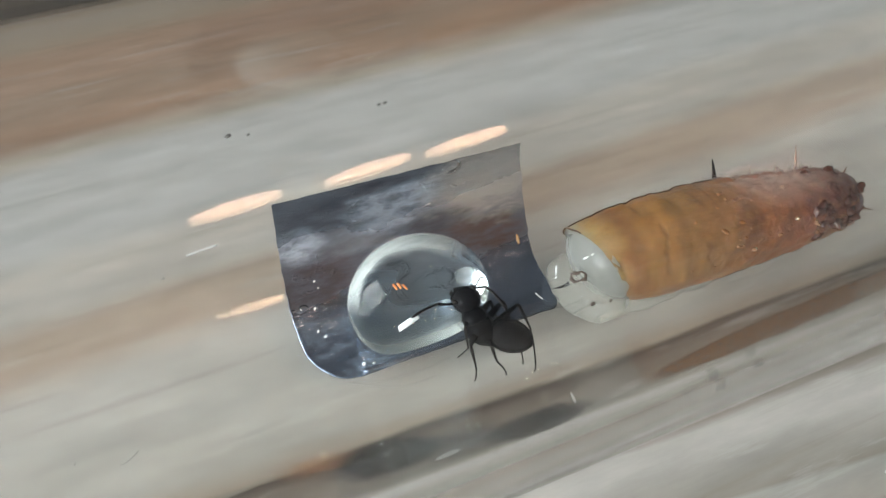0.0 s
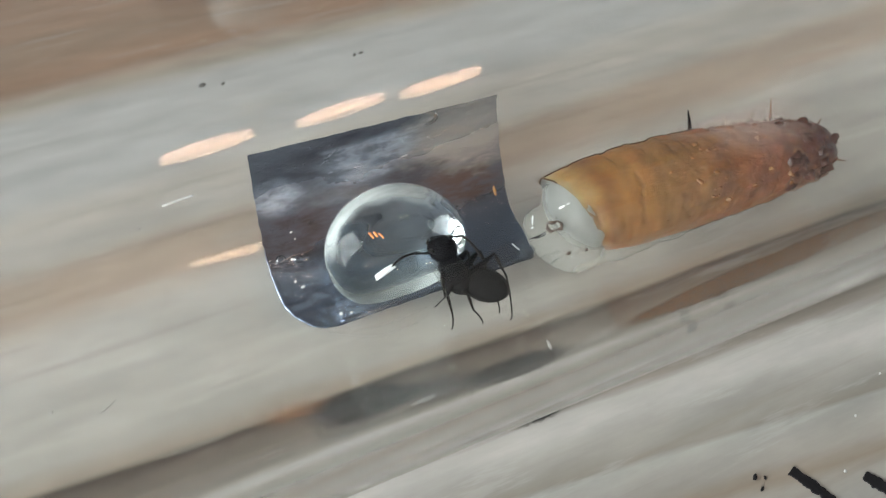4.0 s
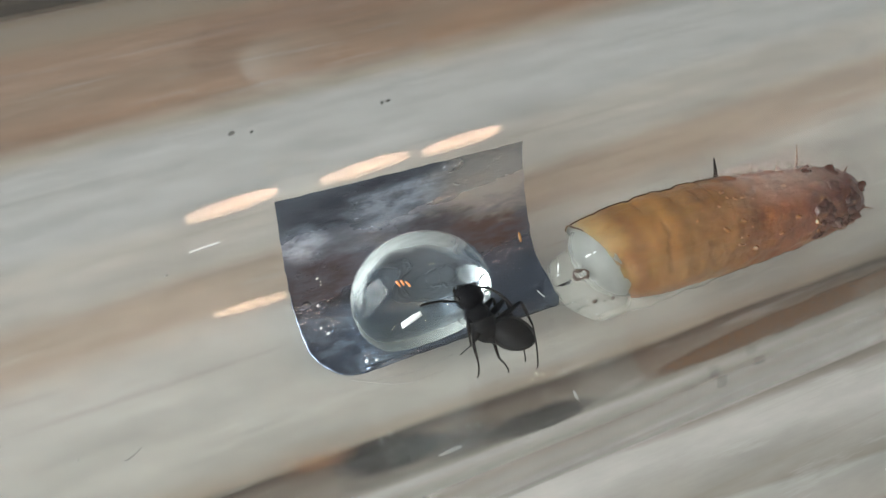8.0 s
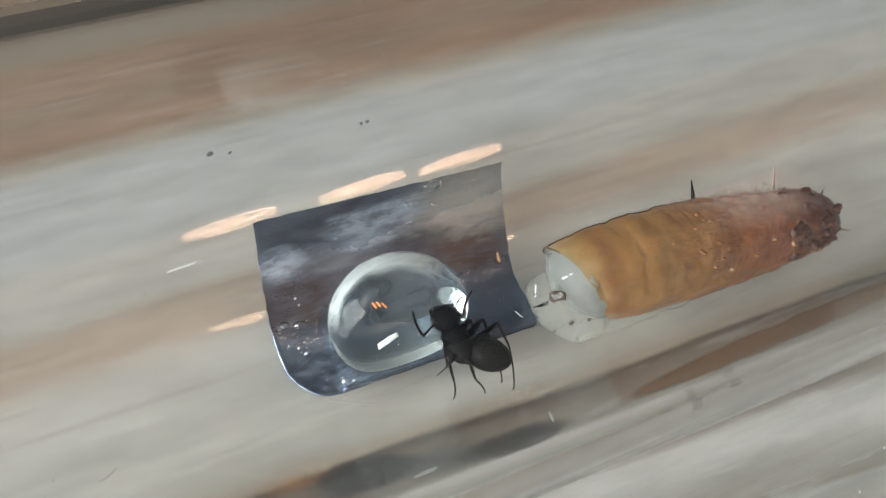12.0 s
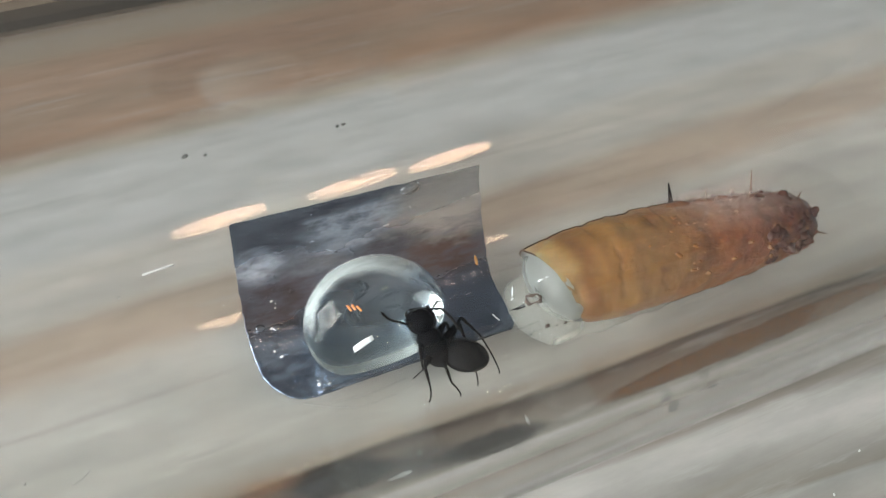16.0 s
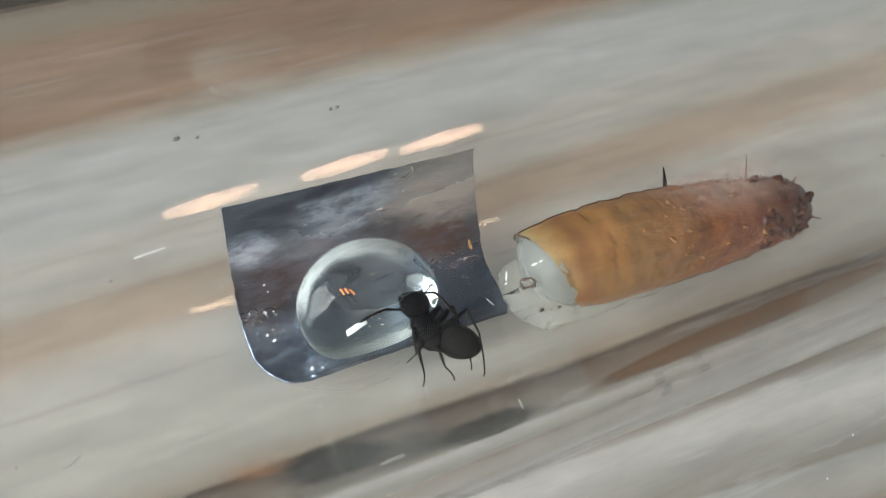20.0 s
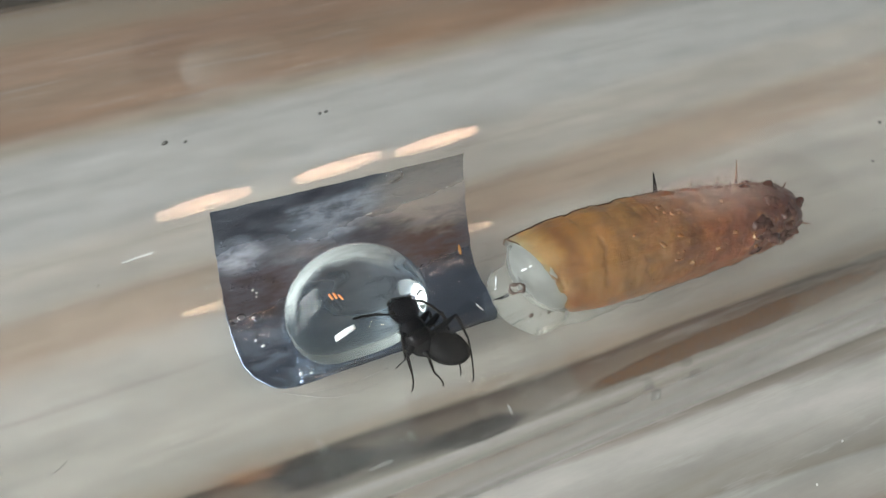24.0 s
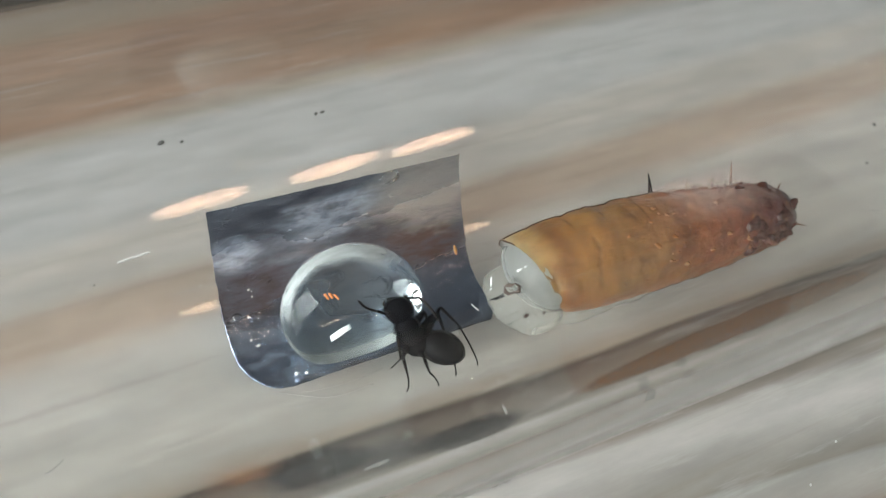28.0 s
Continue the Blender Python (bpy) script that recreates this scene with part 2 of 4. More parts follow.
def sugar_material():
    """Clear sugar water; a pale highlight is painted on its shoulder, ragged towards the middle."""
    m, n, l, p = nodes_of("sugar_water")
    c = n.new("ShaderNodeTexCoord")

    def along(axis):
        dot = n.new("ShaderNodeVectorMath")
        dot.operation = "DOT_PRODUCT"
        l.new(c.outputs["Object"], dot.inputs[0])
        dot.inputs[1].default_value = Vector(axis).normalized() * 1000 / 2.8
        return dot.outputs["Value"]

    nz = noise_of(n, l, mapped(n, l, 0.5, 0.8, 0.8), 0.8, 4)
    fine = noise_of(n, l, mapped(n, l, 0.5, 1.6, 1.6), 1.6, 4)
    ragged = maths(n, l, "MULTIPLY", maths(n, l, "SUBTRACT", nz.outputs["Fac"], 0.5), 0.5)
    # crown points at the camera; ring and high bound the painted highlight
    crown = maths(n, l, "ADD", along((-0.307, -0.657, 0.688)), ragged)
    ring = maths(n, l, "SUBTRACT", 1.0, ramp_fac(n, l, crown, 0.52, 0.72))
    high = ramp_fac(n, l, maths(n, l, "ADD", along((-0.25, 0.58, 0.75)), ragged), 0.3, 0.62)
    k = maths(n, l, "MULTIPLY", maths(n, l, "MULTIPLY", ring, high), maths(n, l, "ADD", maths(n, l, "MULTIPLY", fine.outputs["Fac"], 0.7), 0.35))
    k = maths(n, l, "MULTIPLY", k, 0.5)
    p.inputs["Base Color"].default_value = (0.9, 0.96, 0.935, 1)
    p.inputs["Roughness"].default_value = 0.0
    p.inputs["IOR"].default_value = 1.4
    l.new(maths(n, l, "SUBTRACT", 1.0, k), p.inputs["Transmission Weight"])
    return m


def juice_material(clear, rough, ior, color):
    m, n, l, p = nodes_of("larva_juice")
    p.inputs["Base Color"].default_value = (*color, 1)
    p.inputs["Roughness"].default_value = rough
    p.inputs["IOR"].default_value = ior
    p.inputs["Transmission Weight"].default_value = clear
    nz = noise_of(n, l, mapped(n, l), 1.2, 3)
    bumped(n, l, p, nz.outputs["Fac"], 0.3, 0.1 * MM)
    return m


def worm_material():
    """Honey-coloured skin, clear enough to show what lies under it, turning reddish brown towards the head end."""
    m, n, l, p = nodes_of("larva_skin")
    c = n.new("ShaderNodeTexCoord")
    sep = n.new("ShaderNodeSeparateXYZ")
    l.new(c.outputs["Object"], sep.inputs["Vector"])
    v = mapped(n, l, 0.6, 1, 1)
    a, b = noise_of(n, l, v, 0.55, 4), noise_of(n, l, v, 1.5, 4)
    x = maths(n, l, "ADD", maths(n, l, "DIVIDE", maths(n, l, "ADD", sep.outputs["X"], 0.8 * MM), 14 * MM), maths(n, l, "MULTIPLY", maths(n, l, "SUBTRACT", a.outputs["Fac"], 0.5), 0.16))
    honey = (0.25, 0.127, 0.043)
    r = ramp_of(n, [(0.0, (0.35, 0.27, 0.15)), (0.03, (0.3, 0.19, 0.08)), (0.07, (0.25, 0.14, 0.05)), (0.105, (0.19, 0.09, 0.032)), (0.125, (0.19, 0.09, 0.032)), (0.16, honey), (0.25, honey), (0.275, (0.2, 0.105, 0.042)),
                    (0.31, (0.22, 0.117, 0.045)), (0.45, (0.215, 0.105, 0.042)), (0.56, (0.21, 0.083, 0.032)), (0.74, (0.2, 0.07, 0.036)), (0.86, (0.1, 0.032, 0.02)), (1.0, (0.06, 0.022, 0.016))])
    l.new(x, r.inputs["Fac"])
    col = mixed(n, l, 0.18, r.outputs["Color"], ramp_of_grey(n, l, b.outputs["Fac"]), "OVERLAY")
    mott = noise_of(n, l, mapped(n, l, 0.9, 1, 1), 1.1, 6, 0.72)
    mr = ramp_of(n, [(0.47, (0, 0, 0)), (0.64, (1, 1, 1))])
    l.new(mott.outputs["Fac"], mr.inputs["Fac"])
    far = ramp_fac(n, l, x, 0.2, 0.75)
    col = mixed(n, l, maths(n, l, "MULTIPLY", mr.outputs["Color"], maths(n, l, "ADD", maths(n, l, "MULTIPLY", far, 0.75), 0.2)), col, (0.1, 0.035, 0.017))
    # a rusty streak low on the flank
    low = maths(n, l, "ADD", maths(n, l, "MULTIPLY", sep.outputs["Z"], 1000), maths(n, l, "MULTIPLY", maths(n, l, "SUBTRACT", b.outputs["Fac"], 0.5), 1.6))
    low = maths(n, l, "SUBTRACT", 1.0, ramp_fac(n, l, low, -1.5, 0.3))
    col = mixed(n, l, maths(n, l, "MULTIPLY", low, 0.75), col, (0.22, 0.075, 0.02))
    # dark furrows between the segments, broken off here and there
    ringed = maths(n, l, "ADD", maths(n, l, "DIVIDE", sep.outputs["X"], 2.1 * MM), maths(n, l, "MULTIPLY", a.outputs["Fac"], 0.9))
    furrow = maths(n, l, "ABSOLUTE", maths(n, l, "SUBTRACT", maths(n, l, "FRACT", ringed, 0.0), 0.5))
    furrow = maths(n, l, "SUBTRACT", 1.0, ramp_fac(n, l, furrow, 0.0, 0.11))
    gap = noise_of(n, l, mapped(n, l), 0.75, 2)
    furrow = maths(n, l, "MULTIPLY", furrow, ramp_fac(n, l, gap.outputs["Fac"], 0.47, 0.6))
    col = mixed(n, l, maths(n, l, "MULTIPLY", furrow, 0.5), col, (0.1, 0.042, 0.014))
    fat = noise_of(n, l, mapped(n, l), 2.6, 3, 0.6)
    fr = ramp_of(n, [(0.6, (0, 0, 0)), (0.7, (1, 1, 1))])
    l.new(fat.outputs["Fac"], fr.inputs["Fac"])
    col = mixed(n, l, maths(n, l, "MULTIPLY", maths(n, l, "MULTIPLY", fr.outputs["Color"], 0.55), far), col, (0.42, 0.22, 0.1))
    l.new(col, p.inputs["Base Color"])
    p.inputs["Roughness"].default_value = 0.34
    p.inputs["Coat Weight"].default_value = 0.3
    p.inputs["Coat Roughness"].default_value = 0.09
    p.inputs["Subsurface Weight"].default_value = 0.75
    p.inputs["Subsurface Radius"].default_value = (1.2, 0.55, 0.16)
    p.inputs["Subsurface Scale"].default_value = 0.8 * MM
    wet = noise_of(n, l, mapped(n, l), 4.5, 3)
    h = maths(n, l, "MULTIPLY", maths(n, l, "ADD", mott.outputs["Fac"], b.outputs["Fac"]), maths(n, l, "ADD", maths(n, l, "MULTIPLY", far, 1.3), 0.4))
    h = maths(n, l, "SUBTRACT", h, maths(n, l, "MULTIPLY", furrow, 0.12))
    h = maths(n, l, "ADD", h, maths(n, l, "MULTIPLY", wet.outputs["Fac"], 0.08))
    bump = bumped(n, l, p, h, 0.6, 0.22 * MM)
    l.new(bump.outputs["Normal"], p.inputs["Coat Normal"])
    return m


def smear_material(name, color, most, edge=5.0):
    """A thin film that fades out towards its edge, broken up by noise."""
    m, n, l, p = nodes_of(name)
    c = n.new("ShaderNodeTexCoord")
    g = n.new("ShaderNodeTexGradient")
    g.gradient_type = "SPHERICAL"
    mp = n.new("ShaderNodeMapping")
    mp.inputs["Location"].default_value = (-1, -1, -1)
    mp.inputs["Scale"].default_value = (2, 2, 2)
    l.new(c.outputs["Generated"], mp.inputs["Vector"])
    l.new(mp.outputs["Vector"], g.inputs["Vector"])
    nz = noise_of(n, l, mapped(n, l, 0.7, 1, 1), 1.2, 4)
    k = maths(n, l, "MULTIPLY", maths(n, l, "MULTIPLY", g.outputs["Fac"], nz.outputs["Fac"]), edge * most)
    fine = noise_of(n, l, mapped(n, l, 0.8, 1, 1), 3.5, 4, 0.6)
    k = maths(n, l, "MULTIPLY", maths(n, l, "MINIMUM", k, most), maths(n, l, "ADD", maths(n, l, "MULTIPLY", fine.outputs["Fac"], 1.6), 0.2))
    p.inputs["Base Color"].default_value = (*color, 1)
    p.inputs["Roughness"].default_value = 0.9
    p.inputs["Specular IOR Level"].default_value = 0.0
    l.new(maths(n, l, "MINIMUM", k, most), p.inputs["Alpha"])
    return m


WOOD, GLASS, FOIL, WATER, SKIN = wood_material(), glass_wall_material(), foil_material(), water_material(), worm_material()
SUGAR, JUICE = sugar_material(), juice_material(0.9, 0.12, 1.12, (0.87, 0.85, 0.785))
PAINT = simple("wall_paint", (0.13, 0.14, 0.155), 0.8, grain=0.01)
CEIL = simple("ceiling_paint", (0.13, 0.127, 0.125), 0.9, grain=0.01)
BROWN = simple("brown_wall", (0.055, 0.045, 0.036), 0.8, grain=0.01)
BOARDS = simple("floor_boards", (0.2, 0.14, 0.09), 0.5, grain=0.01)
CHITIN = simple("black_chitin", (0.005, 0.0045, 0.005), 0.1, grain=0.6, Specular_IOR_Level=0.05)
CHITIN2 = simple("brown_chitin", (0.008, 0.006, 0.005), 0.3, grain=2.0, Specular_IOR_Level=0.1)
REDBROWN = simple("red_brown_shell", (0.07, 0.026, 0.018), 0.22, var=0.4, grain=1.2, bump=0.05, Subsurface_Weight=0.3)
BRISTLE = simple("horny_bristle", (0.14, 0.075, 0.045), 0.3)
JUICE_BITS = simple("brown_tissue", (0.07, 0.046, 0.034), 0.4)
HAIR = simple("grey_hair", (0.28, 0.27, 0.25), 0.6)
FLESH = simple("pale_flesh", (0.35, 0.35, 0.32), 0.5, var=0.25, grain=0.7, bump=0.05, Coat_Weight=0.5, Coat_Roughness=0.08, Transmission_Weight=0.65, IOR=1.07, Specular_IOR_Level=0.3)
RIDGE = simple("dark_edge", (0.075, 0.036, 0.014), 0.35, var=0.4, grain=2.0)
FUZZ = simple("pale_fuzz", (0.55, 0.43, 0.38), 0.8, var=0.2, Alpha=0.07, Specular_IOR_Level=0.0)
GRAIN = simple("pale_grain", (0.34, 0.16, 0.065), 0.1, var=0.3, Subsurface_Weight=0.5, Coat_Weight=0.6, Coat_Roughness=0.05)
DARKBIT = simple("dark_crumb", (0.14, 0.135, 0.125), 0.9, Specular_IOR_Level=0.1)
INK = simple("black_ink", (0.012, 0.011, 0.012), 0.85, var=0.5, grain=3.0, bump=0.03, Specular_IOR_Level=0.15)
WHITEBIT = simple("white_fleck", (0.55, 0.54, 0.52), 0.5)
SPOT = smear_material("whitish_spot", (0.8, 0.8, 0.8), 0.24, 1.6)
VEIL = smear_material("pinkish_film", (0.52, 0.37, 0.3), 0.42, 2.4)
MIRROR_GREY = smear_material("grey_reflection", (0.045, 0.044, 0.042), 0.85)
MIRROR_FAINT = smear_material("faint_reflection", (0.06, 0.06, 0.062), 0.6, 2.5)
MIRROR_ORANGE = smear_material("orange_reflection", (0.46, 0.21, 0.1), 0.36, 2.2)
MIRROR_BROWN = smear_material("brown_reflection", (0.1, 0.048, 0.018), 0.95, 12.0)
PALE = simple("mirrored_glint", (0.42, 0.41, 0.38), 0.4, Alpha=0.38)
WHITE_GLINT = simple("white_glint", (0.88, 0.89, 0.87), 0.25, var=0.05, Subsurface_Weight=0.3)
ORANGE_GLINT = simple("orange_glint", (0.75, 0.26, 0.08), 0.35, var=0.3, grain=3.0)
SKIN_BIT = simple("amber_bead", (0.5, 0.22, 0.06), 0.15, Subsurface_Weight=0.5)
METAL = simple("brass", (0.5, 0.38, 0.2), 0.35, 1.0)


def glow_material():
    m, n, l, p = nodes_of("warm_bulb")
    p.inputs["Emission Color"].default_value = (1.0, 0.6, 0.36, 1)
    p.inputs["Emission Strength"].default_value = 22.0
    return m


GLOW = glow_material()


# ---------------------------------------------------------------- mesh helpers
def part(name, bm, material, parent=None, label="", at=(0, 0, 0), smooth=True, unit=MM):
    """One mesh object; its geometry and place are given in millimetres (unit), in the parent's space."""
    bmesh.ops.recalc_face_normals(bm, faces=bm.faces)
    for v in bm.verts:
        v.co *= unit
    me = bpy.data.meshes.new(name)
    bm.to_mesh(me)
    bm.free()
    if smooth:
        me.shade_smooth()
    me.materials.append(material)
    ob = new(name, me)
    ob.location = Vector(at) * unit
    if parent is not None:
        ob.parent = parent
    if label:
        ob["label"] = label
    return ob


def thing(name, label, category, at=(0, 0, 0), group="", kind="", unit=MM):
    ob = new(name)
    ob.location = Vector(at) * unit
    ob.empty_display_size = 0.002
    return tagged(ob, label, category, group, kind)


def box(bm, lo, hi, bevel=0.0):
    g = bmesh.ops.create_cube(bm, size=1)
    lo, hi = Vector(lo), Vector(hi)
    for v in g["verts"]:
        v.co = Vector([lo[k] + (v.co[k] + 0.5) * (hi[k] - lo[k]) for k in range(3)])
    if bevel:
        bmesh.ops.bevel(bm, geom=list({e for v in g["verts"] for e in v.link_edges}), offset=bevel, segments=2, affect="EDGES", profile=0.7)
    return bm


def box_bm(lo, hi, bevel=0.0):
    return box(bmesh.new(), lo, hi, bevel)


def ring_skin(bm, rings, cap_a=True, cap_b=True):
    """Faces between closed rings of points."""
    vs = [[bm.verts.new(p) for p in ring] for ring in rings]
    for a, b in zip(vs, vs[1:]):
        k = len(a)
        for i in range(k):
            bm.faces.new((a[i], a[(i + 1) % k], b[(i + 1) % k], b[i]))
    if cap_a:
        bm.faces.new(vs[0])
    if cap_b:
        bm.faces.new(vs[-1][::-1])
    return bm


def tube(points, radii, seg=10, bm=None):
    """A round limb through points with a radius at each."""
    bm = bm or bmesh.new()
    pts = [Vector(p) for p in points]
    rings, side = [], None
    for i, p in enumerate(pts):
        d = (pts[min(i + 1, len(pts) - 1)] - pts[max(i - 1, 0)]).normalized()
        side = d.orthogonal() if side is None else side - side.dot(d) * d
        side.normalize()
        other = d.cross(side)
        rings.append([p + radii[i] * (math.cos(2 * math.pi * k / seg) * side + math.sin(2 * math.pi * k / seg) * other) for k in range(seg)])
    return ring_skin(bm, rings)


def curve(points, k=6):
    """Points on a smooth line through the given ones."""
    p = [Vector(q) for q in points]
    p = [p[0] * 2 - p[1]] + p + [p[-1] * 2 - p[-2]]
    out = []
    for i in range(1, len(p) - 2):
        for j in range(k):
            t = j / k
            out.append(0.5 * (2 * p[i] + (p[i + 1] - p[i - 1]) * t + (2 * p[i - 1] - 5 * p[i] + 4 * p[i + 1] - p[i + 2]) * t * t
                              + (3 * p[i] - p[i - 1] - 3 * p[i + 1] + p[i + 2]) * t ** 3))
    out.append(p[-2])
    return out


def blob(center, axis, half, wide, tall, bm=None, seg=24, taper=0.0, up=(0, 0, 1)):
    """An egg along axis: half its length, its half width and half height; taper swells the front end."""
    bm = bm or bmesh.new()
    a = Vector(axis).normalized()
    s = a.cross(Vector(up)).normalized()
    h = s.cross(a)
    g = bmesh.ops.create_uvsphere(bm, u_segments=seg, v_segments=seg * 2 // 3, radius=1)
    for v in g["verts"]:
        x, y, z = v.co.z, v.co.x, v.co.y
        k = 1 + taper * x
        v.co = Vector(center) + a * (x * half) + s * (y * wide * k) + h * (z * tall * k)
    return bm


# ---------------------------------------------------------------- the room, in metres
def window(name, centre, along, w, h):
    """A white frame with a middle bar; along: the wall's direction, 0 for x, 1 for y."""
    win = thing(name, "white framed window letting in daylight", "window", centre, kind="structure", unit=1)
    t, a, b = 0.045, w / 2, h / 2
    for lo, hi in (((-a, -b), (a, -b + t)), ((-a, b - t), (a, b)), ((-a, -b + t), (-a + t, b - t)), ((a - t, -b + t), (a, b - t))):
        p, q = (lo[0], 0.0, lo[1]), (hi[0], 0.05, hi[1])
        if along:
            p, q = (-0.05, lo[0], lo[1]), (0.0, hi[0], hi[1])
        part("window_frame", box_bm(p, q), CEIL, win, unit=1, smooth=False)
    bars = 5 if along else 3
    for k in range(1, bars + 1):
        z = -b + h * k / (bars + 1)
        p, q = (-a, -0.13, z - 0.023), (a, -0.09, z + 0.023)
        if along:
            inside = 0.13 if centre[0] < 0 else -0.17
            p, q = (inside, -a, z - 0.023), (inside + 0.04, a, z + 0.023)
        part("glazing_bar", box_bm(p, q), CEIL, win, unit=1, smooth=False)


def room():
    x0, x1, y0, y1, z0, z1 = WALL_X, EAST_X, -2.2, WALL_Y, -0.75, CEIL_Z
    w = 0.15
    S = dict(unit=1, smooth=False)
    tagged(part("floor", box_bm((x0 - w, y0 - w, z0 - 0.1), (x1 + w, y1 + w, z0)), BOARDS, **S), "brown wooden floor of the room", "floor", kind="structure")
    tagged(part("ceiling", box_bm((x0 - w, y0 - w, z1), (x1 + w, y1 + w, z1 + 0.1)), CEIL, **S), "plain grey painted ceiling", "ceiling", kind="structure")
    tagged(part("wall_south", box_bm((x0 - w, y0 - w, z0), (x1 + w, y0, z1)), PAINT, **S), "plain grey painted wall", "wall", kind="structure")
    for name, (mid, zc, ww, hh), xa, xb in (("wall_west", WEST, x0 - w, x0), ("wall_east", EAST, x1, x1 + w)):
        bm = bmesh.new()
        a0, a1, c0, c1 = mid - ww / 2, mid + ww / 2, zc - hh / 2, zc + hh / 2
        for lo, hi in (((y0, z0), (a0, z1)), ((a1, z0), (y1, z1)), ((a0, z0), (a1, c0)), ((a0, c1), (a1, z1))):
            box(bm, (xa, lo[0], lo[1]), (xb, hi[0], hi[1]))
        tagged(part(name, bm, PAINT, **S), "plain grey painted wall with a window opening", "wall", kind="structure")
    bm = bmesh.new()
    edges = [x0 - w] + [e for c, _, ww, _ in NORTH for e in (c - ww / 2, c + ww / 2)] + [x1 + w]
    for p, q in zip(edges[::2], edges[1::2]):
        box(bm, (p, y1, z0), (q, y1 + w, z1))
    for c, zc, ww, hh in NORTH:
        box(bm, (c - ww / 2, y1, z0), (c + ww / 2, y1 + w, zc - hh / 2))
        box(bm, (c - ww / 2, y1, zc + hh / 2), (c + ww / 2, y1 + w, z1))
    tagged(part("wall_north", bm, BROWN, **S), "plain very dark brown wall with a window opening", "wall", kind="structure")
    for k, (c, zc, ww, hh) in enumerate(NORTH):
        window("window_%d" % (k + 3), (c, y1 + 0.06, zc), 0, ww, hh)
    window("window_1", (x0 - 0.06, WEST[0], WEST[1]), 1, WEST[2], WEST[3])
    window("window_2", (x1 + 0.11, EAST[0], EAST[1]), 1, EAST[2], EAST[3])


def table():
    top = thing("table_top", "white-washed wooden table top of broad planks", "table top", kind="structure")
    for y0, y1 in ((-400, 143.0), (143.6, 400)):
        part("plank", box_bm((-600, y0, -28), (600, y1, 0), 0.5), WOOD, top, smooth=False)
    for x in (-550, 550):
        part("batten", box_bm((x - 30, -380, -50), (x + 30, 380, -28.05), 2), WOOD, top, smooth=False)
        for y in (-350, 350):
            part("leg", box_bm((x - 30, y - 30, -750), (x + 30, y + 30, -50.05), 3), WOOD, top, smooth=False)


def lamp():
    """A ceiling lamp with three warm bulbs in a row."""
    cx, cy, cz = 0.34, -0.57, 1.13
    ob = thing("ceiling_lamp", "brass ceiling lamp with three glowing warm bulbs", "lamp", (cx, cy, CEIL_Z), unit=1)
    k = cz - CEIL_Z
    part("canopy", tube([(0, 0, 0), (0, 0, -0.03)], [0.06, 0.05], 20), METAL, ob, unit=1)
    part("stem", tube([(0, 0, -0.03), (0, 0, k + 0.1)], [0.006, 0.006], 8), METAL, ob, unit=1)
    part("bar", tube([(-0.24, 0, k + 0.1), (0.2, 0, k + 0.1)], [0.008, 0.008], 8), METAL, ob, unit=1)
    for x in (-0.201, -0.014, 0.135):
        part("socket", tube([(x, 0, k + 0.1), (x, 0, k + 0.02)], [0.014, 0.018], 12), METAL, ob, unit=1)
        # a slanting leaf-shaped loop with fine filaments inside
        lean = 0.22
        loop = [(x + 0.062 * math.cos(i * math.pi / 24), 0.03 * math.sin(i * math.pi / 24) * abs(math.sin(i * math.pi / 24)) ** 0.6 + lean * 0.062 * math.cos(i * math.pi / 24), k) for i in range(49)]
        bm = tube(loop, [0.0025 + 0.004 * abs(math.sin(i * math.pi / 24)) for i in range(49)], 8)
        for dy, r, a in ((0.012, 0.0018, 0.045), (0.002, 0.0026, 0.052), (-0.009, 0.0018, 0.044)):
            tube([(x - a, dy * 0.4 - lean * a, k - 0.004), (x, dy, k - 0.004), (x + a, dy * 0.4 + lean * a, k - 0.004)], [r * 0.5, r, r * 0.5], 6, bm)
        part("bulb", bm, GLOW, ob, "warm glowing looped bulb", unit=1)


# ---------------------------------------------------------------- the tube
RO, RI, AZ = 10.0, 9.0, 10.0


def inner(y, lift=0.0):
    """Height of the tube's inner floor at y."""
    return AZ - math.sqrt((RI - lift) ** 2 - y * y)


